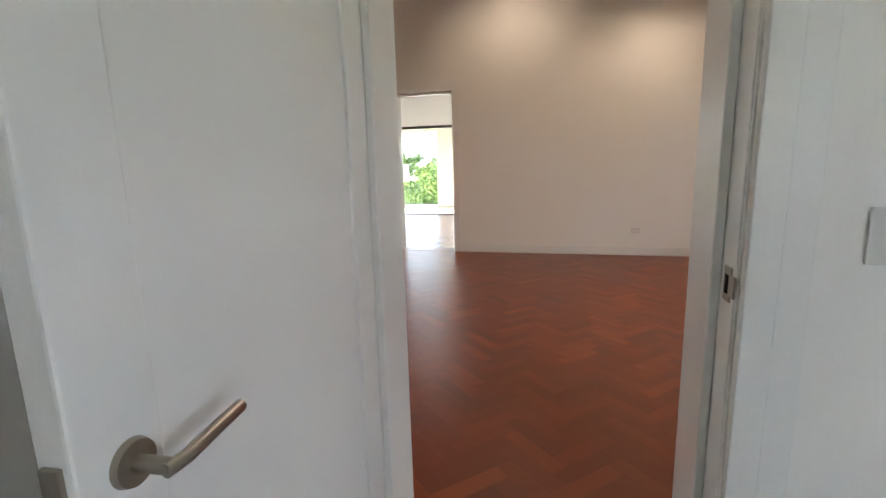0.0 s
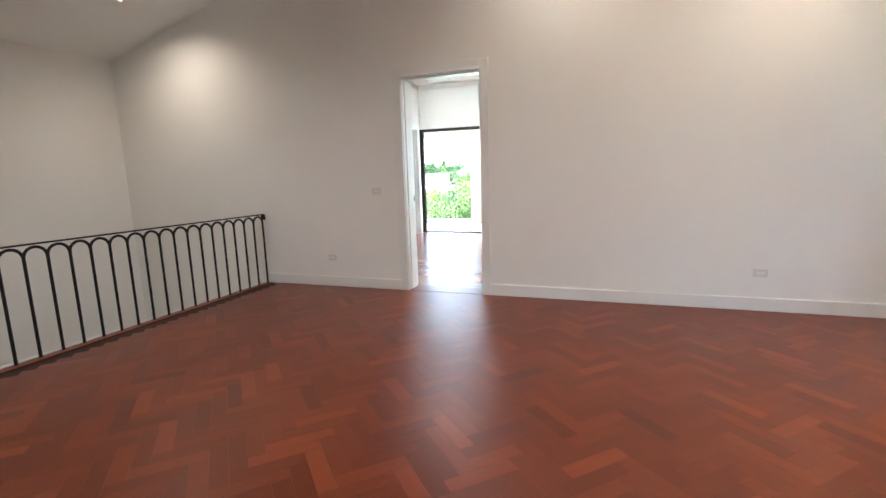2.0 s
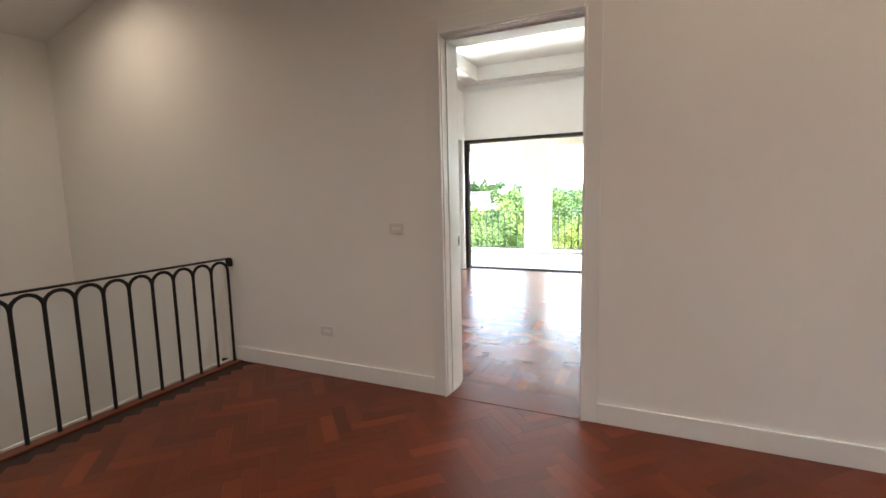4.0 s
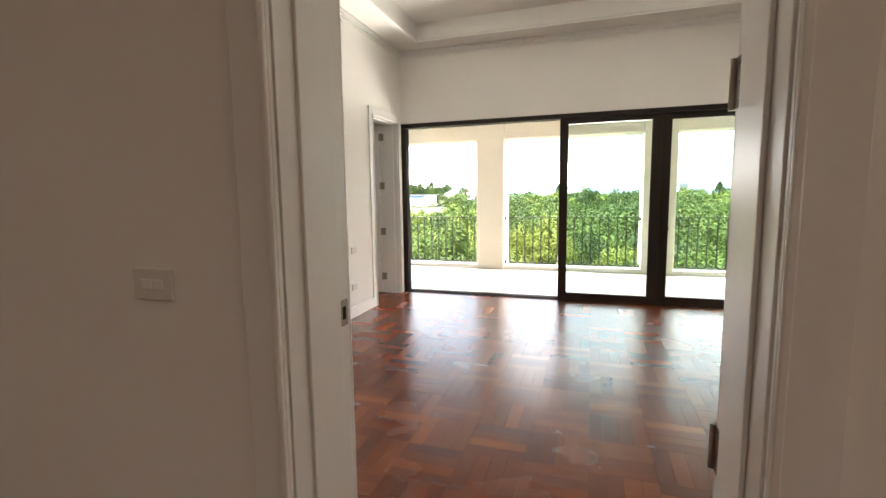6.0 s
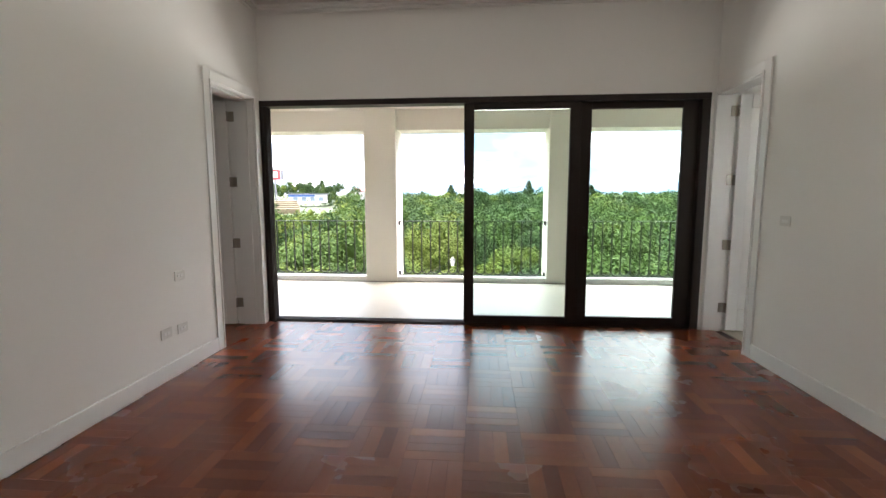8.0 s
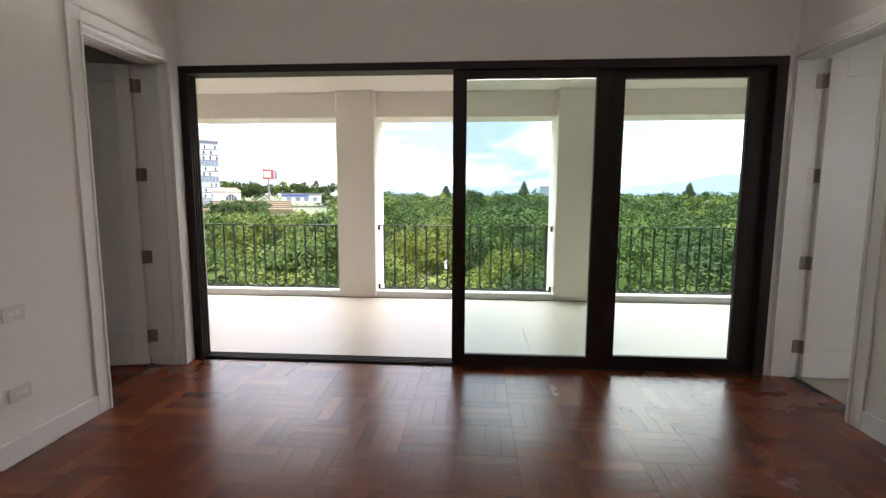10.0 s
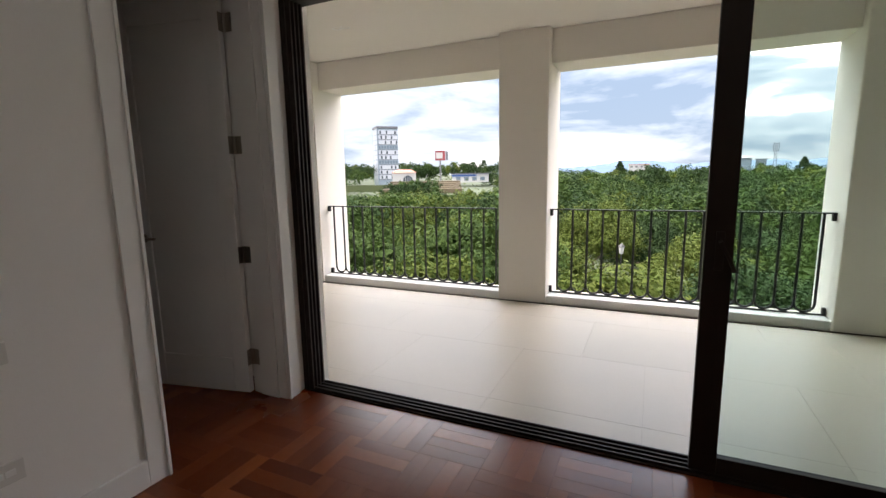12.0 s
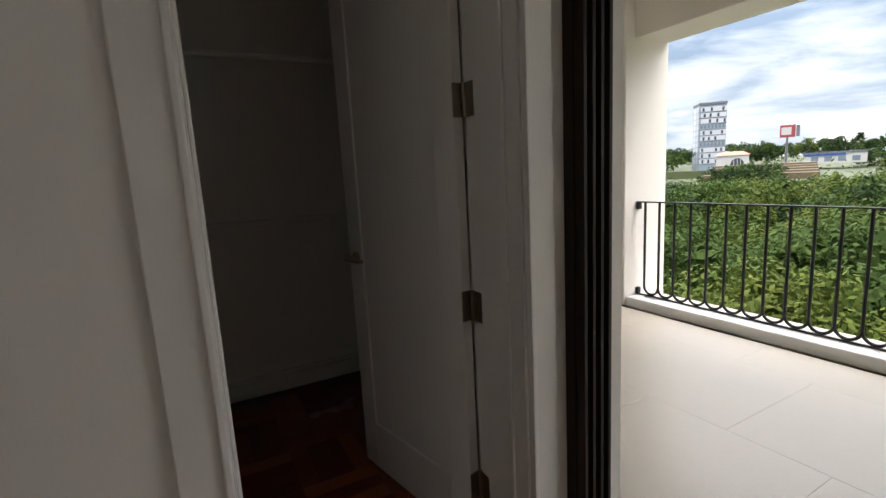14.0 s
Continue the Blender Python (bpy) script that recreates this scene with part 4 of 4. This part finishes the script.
for fl in range(10):
    z = -0.2 + fl * 2.6
    glazed = fl in (3, 6)
    part("floor_band", boxes((-5.65, 5.65, -0.14, -0.01, z - 0.28, z - 0.02)), M_STEEL, tower)
    if glazed:
        for j in range(7):
            share("pane", tower_pane, tower, pose(-4.5 + 1.5 * j, 0, z + 0.35))
    else:
        part("panel", boxes((-4.9, 5.4, -0.2, -0.01, z + 0.05, z + 2.1), bev=0.03), M_TWHITE, tower)
        for j in range(4):
            if (fl + j) % 4 != 3:
                share("window", tower_slot, tower, pose(-3.5 + 2.6 * j + trnd.uniform(-0.5, 0.5), 0, z + 0.25))
    for y0, y1 in ((1.0, 3.2), (5.0, 8.6)):
        part("side_panel", boxes((-5.75, -5.61, y0, y1, z + 0.1, z + 2.0)), M_TWHITE, tower)

hs = empty("arched_house", bearing(-29.2, 205, -0.4), "white arched house with a terracotta roof", "house")
part("wall", boxes((-5.2, 5.2, 0, 8, -3, 3.6), bev=0.05), M_FARWALL, hs)
bm = bmesh.new()
vs = [bm.verts.new(p) for p in ((-5.6, -0.5, 3.6), (5.6, -0.5, 3.6), (5.6, 8.5, 3.6), (-5.6, 8.5, 3.6), (-3.2, 4, 5.0), (3.2, 4, 5.0))]
for f in ((0, 1, 5, 4), (2, 3, 4, 5), (1, 2, 5), (3, 0, 4), (3, 2, 1, 0)):
    bm.faces.new([vs[i] for i in f])
part("roof", bm, M_ROOFTILE, hs)
bm = bmesh.new()
cyl(bm, (1.6, -0.08, 0.3), (1.6, -0.02, 0.3), 2.1, seg=32)
box(bm, -0.5, 3.7, -0.079, -0.021, -2.6, 0.3)
part("window", bm, M_WINDARK, hs)
for x in (0.55, 1.6, 2.65):
    part("muntin", boxes((x - 0.08, x + 0.08, -0.14, -0.081, -2.6, 2.2)), M_FARWALL, hs)

sh = empty("low_building", bearing(-21.0, 230, 0.2), "low white building with a blue fascia", "building")
part("wall", boxes((-9, 9, 0, 8, -2, 1.9), bev=0.05), M_FARWALL, sh)
part("fascia", boxes((-9.2, 3, -0.3, -0.02, 0.9, 1.8), bev=0.03), M_BLUE, sh)
part("roof", boxes((-9.4, 9.4, -0.5, 8.4, 1.95, 2.4), bev=0.05), M_STEEL, sh)
for x in (-6, -2, 2, 6):
    part("window", boxes((x - 1.1, x + 1.1, -0.1, -0.02, -1.2, 0.6)), M_TGLASS, sh)

bb = empty("billboard", bearing(-24.7, 215, 0), "red and white billboard on a steel post", "billboard")
bm = bmesh.new()
cyl(bm, (0, 0, -3), (0, 0, 9), 0.45, 0.35, 12)
part("post", bm, M_STEEL, bb)
part("board", boxes((-2.3, 2.3, -0.4, 0.4, 8.6, 13.0), bev=0.05), M_RED, bb)
part("board_print", boxes((-1.9, 1.1, -0.46, -0.41, 9.5, 12.2)), M_FARWALL, bb)
for x in (-1.8, -0.6, 0.6, 1.8):
    part("lamp_arm", boxes((x - 0.06, x + 0.06, -1.2, -0.4, 13.1, 13.2), (x - 0.06, x + 0.06, -0.3, -0.2, 13.0, 14.4)), M_STEEL, bb)
part("side_board", boxes((2.5, 3.6, -0.3, 1.5, 8.8, 12.8), bev=0.05), M_STEEL, bb)

# tall cone-shaped trees and small buildings on the skyline
for deg, d, zt in ((6.2, 300, 11.0), (-3.5, 320, 9.0), (13.5, 330, 8.5), (24.5, 300, 9.5)):
    cone = empty("tree", bearing(deg, d, -4), "tall dark cone-shaped tree on the skyline", "tree", "skyline trees")
    bm = bmesh.new()
    cyl(bm, (0, 0, 0), (0, 0, zt), 0.4, 0.1, 8)
    part("trunk", bm, M_BARK, cone)
    tiers = [crown_arrays(rng, 5.2 * (1 - k / 9) + 0.5, 2.6, 10, 40, 0.5) + np.array((0, 0, 3 + k * (zt + 1) / 9)) for k in range(9)]
    c = new("crown", leaf_mesh("crown", np.concatenate(tiers), M_LEAF[2]))
    c.parent = cone
for deg, d, z0, w, h, m_ in ((-1.5, 420, 4.0, 16, 4, M_FARWALL), (8.6, 430, 4.0, 9, 7, M_TGLASS), (10.0, 430, 4.0, 7, 6, M_TGLASS), (30, 330, 0.6, 10, 3.5, M_FARWALL), (-14.5, 380, 3.5, 14, 3.5, M_FARWALL)):
    b_ = empty("far_building", bearing(deg, d, z0), "small pale building among the trees on the skyline", "building", "skyline buildings")
    part("wall", boxes((-w / 2, w / 2, 0, 8, -6, h), bev=0.05), m_, b_)
    part("roof", boxes((-w / 2 - 0.4, w / 2 + 0.4, -0.4, 8.4, h + 0.01, h + 0.5), bev=0.05), M_ROOFTILE if m_ is M_FARWALL else M_STEEL, b_)
    for k in range(4):
        part("window", boxes((-w / 2 + w * (k + 0.3) / 4, -w / 2 + w * (k + 0.75) / 4, -0.08, -0.01, h - 2.2, h - 0.9)), M_STEEL, b_)

# lattice mast on the skyline
ms = empty("radio_mast", bearing(11.2, 300, 2.0), "tall grey steel lattice mast above the trees", "mast")
bm = bmesh.new()
for x, y in ((-1, -1), (1, -1), (1, 1), (-1, 1)):
    cyl(bm, (x * 0.9, y * 0.9, -4), (x * 0.35, y * 0.35, 13.6), 0.14, 0.1, 6)
part("leg_frame", bm, M_STEEL, ms)
bm = bmesh.new()
for k in range(9):
    z0, z1 = -1 + k * 1.6, 0.6 + k * 1.6
    w0, w1 = 0.8 - 0.55 * k / 9 * 0.8, 0.8 - 0.55 * (k + 1) / 9 * 0.8
    for sg in (-1, 1):
        cyl(bm, (-w0, sg * w0, z0), (w1, sg * w1, z1), 0.06, seg=5)
        cyl(bm, (w0, sg * w0, z0), (-w1, sg * w1, z1), 0.06, seg=5)
part("brace", bm, M_STEEL, ms)
for z, w in ((10.0, 1.3), (11.6, 1.5), (13.2, 1.2)):
    part("antenna_panel", boxes((-w, -w + 0.35, -0.3, 0.3, z - 0.7, z + 0.7), (w - 0.35, w, -0.3, 0.3, z - 0.7, z + 0.7), (-w, w, -0.06, 0.06, z - 0.06, z + 0.06)), M_STEEL, ms)

# red-roofed house and a blue sign above the trees
rh = empty("far_house", bearing(-14.4, 260, 3.0), "small house with a red roof among the trees", "house")
part("wall", boxes((-2.6, 2.6, 0, 5, -6, 1.0), bev=0.05), M_FARWALL, rh)
bm = bmesh.new()
cyl(bm, (0, 2.5, 1.0), (0, 2.5, 3.0), 3.4, 1.0, 12)
part("roof", bm, M_RED, rh)
bs = empty("sign_board", bearing(-11.6, 262, 2.0), "small blue sign board on a post", "sign")
part("board", boxes((-1.1, 1.1, -0.15, 0.15, 1.4, 3.4), bev=0.03), M_BLUE, bs)
part("post", boxes((-0.15, 0.15, -0.1, 0.1, -6, 1.39)), M_STEEL, bs)

# lawn and cut terraces on the far slope
structure("lawn", boxes((-78, -28, 168, 169, -4, -1.2)), M_LAWN, "strip of pale dry lawn on the far slope", "lawn").matrix_basis = pose(-30, 6, -0.6, 0, 0, 14)
for k in range(5):
    tagged(part("terrace", boxes((-24, 6, 0, 5, -3, -0.5), bev=0.3), M_TERRACE, m=bearing(-24.0, 172 + 6 * k, -2.6 + 0.65 * k)), "brown cut earth terrace on the far slope", "terrace", "cut terraces", kind="structure")

# garden lamp post among the trees
lp = empty("street_lamp", pose(0.05, 33, land(0, 33)), "black post lantern with a white glass head", "street lamp")
lz = -4.1 - land(0, 33)
bm = bmesh.new()
cyl(bm, (0, 0, -0.2), (0, 0, 0.5), 0.12, 0.09, 12)
cyl(bm, (0, 0, 0.5), (0, 0, lz - 0.35), 0.05, 0.04, 12)
part("post", bm, M_IRON, lp, smooth=True)
bm = bmesh.new()
cyl(bm, (0, 0, lz - 0.35), (0, 0, lz + 0.15), 0.13, 0.24, 6)
part("glass_head", bm, M_FARWALL, lp)
bm = bmesh.new()
cyl(bm, (0, 0, lz + 0.15), (0, 0, lz + 0.42), 0.28, 0.03, 6)
part("cap", bm, M_IRON, lp)

# mountains at the horizon
for i, (a0, a1, d, h, sd) in enumerate(((-14, 22, 3200, 95, 2.0), (16, 60, 2800, 165, 9.0), (-60, -30, 3400, 60, 4.0))):
    bm = bmesh.new()
    n = 60
    crest, foot, back = [], [], []
    for k in range(n + 1):
        u = k / n
        az = radians(a0 + (a1 - a0) * u)
        hh = h * (0.35 + 0.65 * math.sin(math.pi * u) ** 0.7) * (0.75 + 0.5 * noise.noise((u * 5, sd, 0))) + 12 * noise.noise((u * 22, sd, 1))
        foot.append(bm.verts.new((d * 0.9 * math.sin(az), d * 0.9 * math.cos(az), -30)))
        crest.append(bm.verts.new((d * math.sin(az), d * math.cos(az), max(2, hh))))
        back.append(bm.verts.new((d * 1.1 * math.sin(az), d * 1.1 * math.cos(az), -30)))
    for k in range(n):
        bm.faces.new((foot[k], foot[k + 1], crest[k + 1], crest[k]))
        bm.faces.new((crest[k], crest[k + 1], back[k + 1], back[k]))
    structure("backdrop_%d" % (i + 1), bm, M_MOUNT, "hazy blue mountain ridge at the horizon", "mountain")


# ---------------------------------------------------------------- floor pieces, last
def blocks(field_name, floor, pieces, lx, ly, near, label, mat_one, mat_field, z, gap=0.0003, deep=0.012):
    """Blocks (x, y, angle) of lx by ly: those inside near as objects, the rest in one field."""
    x, y = lx / 2 - gap, ly / 2 - gap
    c = 0.0002
    pv = [(-x, -y, -deep), (x, -y, -deep), (x, y, -deep), (-x, y, -deep), (-x, -y, -c), (x, -y, -c), (x, y, -c), (-x, y, -c),
          (-x + c * 2, -y + c * 2, 0), (x - c * 2, -y + c * 2, 0), (x - c * 2, y - c * 2, 0), (-x + c * 2, y - c * 2, 0)]
    pf = [(0, 1, 5, 4), (1, 2, 6, 5), (2, 3, 7, 6), (3, 0, 4, 7), (4, 5, 9, 8), (5, 6, 10, 9), (6, 7, 11, 10), (7, 4, 8, 11), (8, 9, 10, 11)]
    one = bpy.data.meshes.new("block")
    one.from_pydata(pv, [], pf)
    one.materials.append(mat_one)
    rv, rf, count = [], [], 0
    rr = random.Random(3)
    for px, py, a in pieces:
        dz = rr.uniform(-0.0001, 0.0001)
        tl = rr.uniform(-0.012, 0.012), rr.uniform(-0.012, 0.012)
        m = pose(px, py, z + dz, tl[0], tl[1], a)
        if near(px, py) and count < 300:
            count += 1
            share("floor_block", one, floor, m)
        else:
            o = len(rv)
            rv += [tuple(m @ Vector(v)) for v in pv]
            rf += [tuple(i + o for i in f) for f in pf]
    if rv:
        me = bpy.data.meshes.new(field_name)
        me.from_pydata(rv, [], rf)
        me.materials.append(mat_field)
        f = new(field_name, me)
        f.parent = floor
        tagged(f, label, kind="stuff")


def herringbone(x0, x1, y0, y1, l, w, inside):
    """Blocks l by w laid in zigzag rows, l a multiple of w."""
    out = []
    k = round(l / w)
    n = int(max(x1 - x0, y1 - y0) / w) + 2 * k
    for j in range(-n, n):
        for i in range(-n, n):
            px, py = x0 + i * 2 * l + j * w, y0 + j * w
            for cx, cy, a in ((px + l / 2, py + w / 2, 0), (px + l + w / 2, py + w - l / 2, 90)):
                if inside(cx, cy):
                    out.append((cx, cy, a))
    return out


def basket(x0, x1, y0, y1, s, n, inside):
    out = []
    w = s / n
    for i in range(int((x1 - x0) / s) + 2):
        for j in range(int((y1 - y0) / s) + 2):
            for k in range(n):
                o = (k + 0.5) * w
                p = (x0 + i * s + s / 2, y0 + j * s + o, 0) if (i + j) % 2 else (x0 + i * s + o, y0 + j * s + s / 2, 90)
                if inside(p[0], p[1]):
                    out.append(p)
    return out


FL = bpy.data.objects["floor_landing"]
FB = bpy.data.objects["floor_bedroom"]
landing_blocks = []
for px, py, a in herringbone(-9, 9, -9, 9, 0.34, 0.085, lambda x, y: True):
    qx, qy = 3.5 + (px - py) * 0.70711, -8.0 + (px + py) * 0.70711
    if RAILX + 0.1 < qx < LX1 + 0.1 and -11.0 < qy < FARY + 0.17:
        landing_blocks.append((qx, qy, a + 45))
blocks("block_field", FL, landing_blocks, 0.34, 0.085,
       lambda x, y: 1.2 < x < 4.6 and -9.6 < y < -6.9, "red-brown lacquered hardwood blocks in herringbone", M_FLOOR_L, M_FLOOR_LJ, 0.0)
blocks("block_field", FB, basket(-2.56, 4.9, -0.022 - 0.32 * 17, -0.1, 0.32, 4, lambda x, y: (BX0 - 0.1 < x < BX1 + 0.1 and FARY + 0.1 < y < -0.02 and (y > BY0 - 0.02 or DX0 < x < DX1)) or (-2.0 < x < 0 and -1.2 < y < 0)), 0.32, 0.08,
       lambda x, y: 0.1 < x < 3.2 and -2.6 < y < -0.02, "red-brown lacquered hardwood blocks in basket weave", M_FLOOR, M_FLOOR_J, 0.0)
SB = bpy.data.objects["floor_balcony"]
tile = mesh_of("tile", boxes((-0.4494, 0.4494, -0.4494, 0.4494, -0.012, 0), bev=0.0006), M_STONE)
slim = mesh_of("tile", boxes((-0.4494, 0.4494, -0.1494, 0.1494, -0.012, 0), bev=0.0006), M_STONE)
for i in range(11):
    share("tile", slim, SB, pose(-2.1 + 0.9 * i, 0.28, BALZ))
    for j in range(3):
        share("tile", tile, SB, pose(-2.1 + 0.9 * i + (0.45 if j % 2 else 0), 0.88 + 0.9 * j, BALZ))
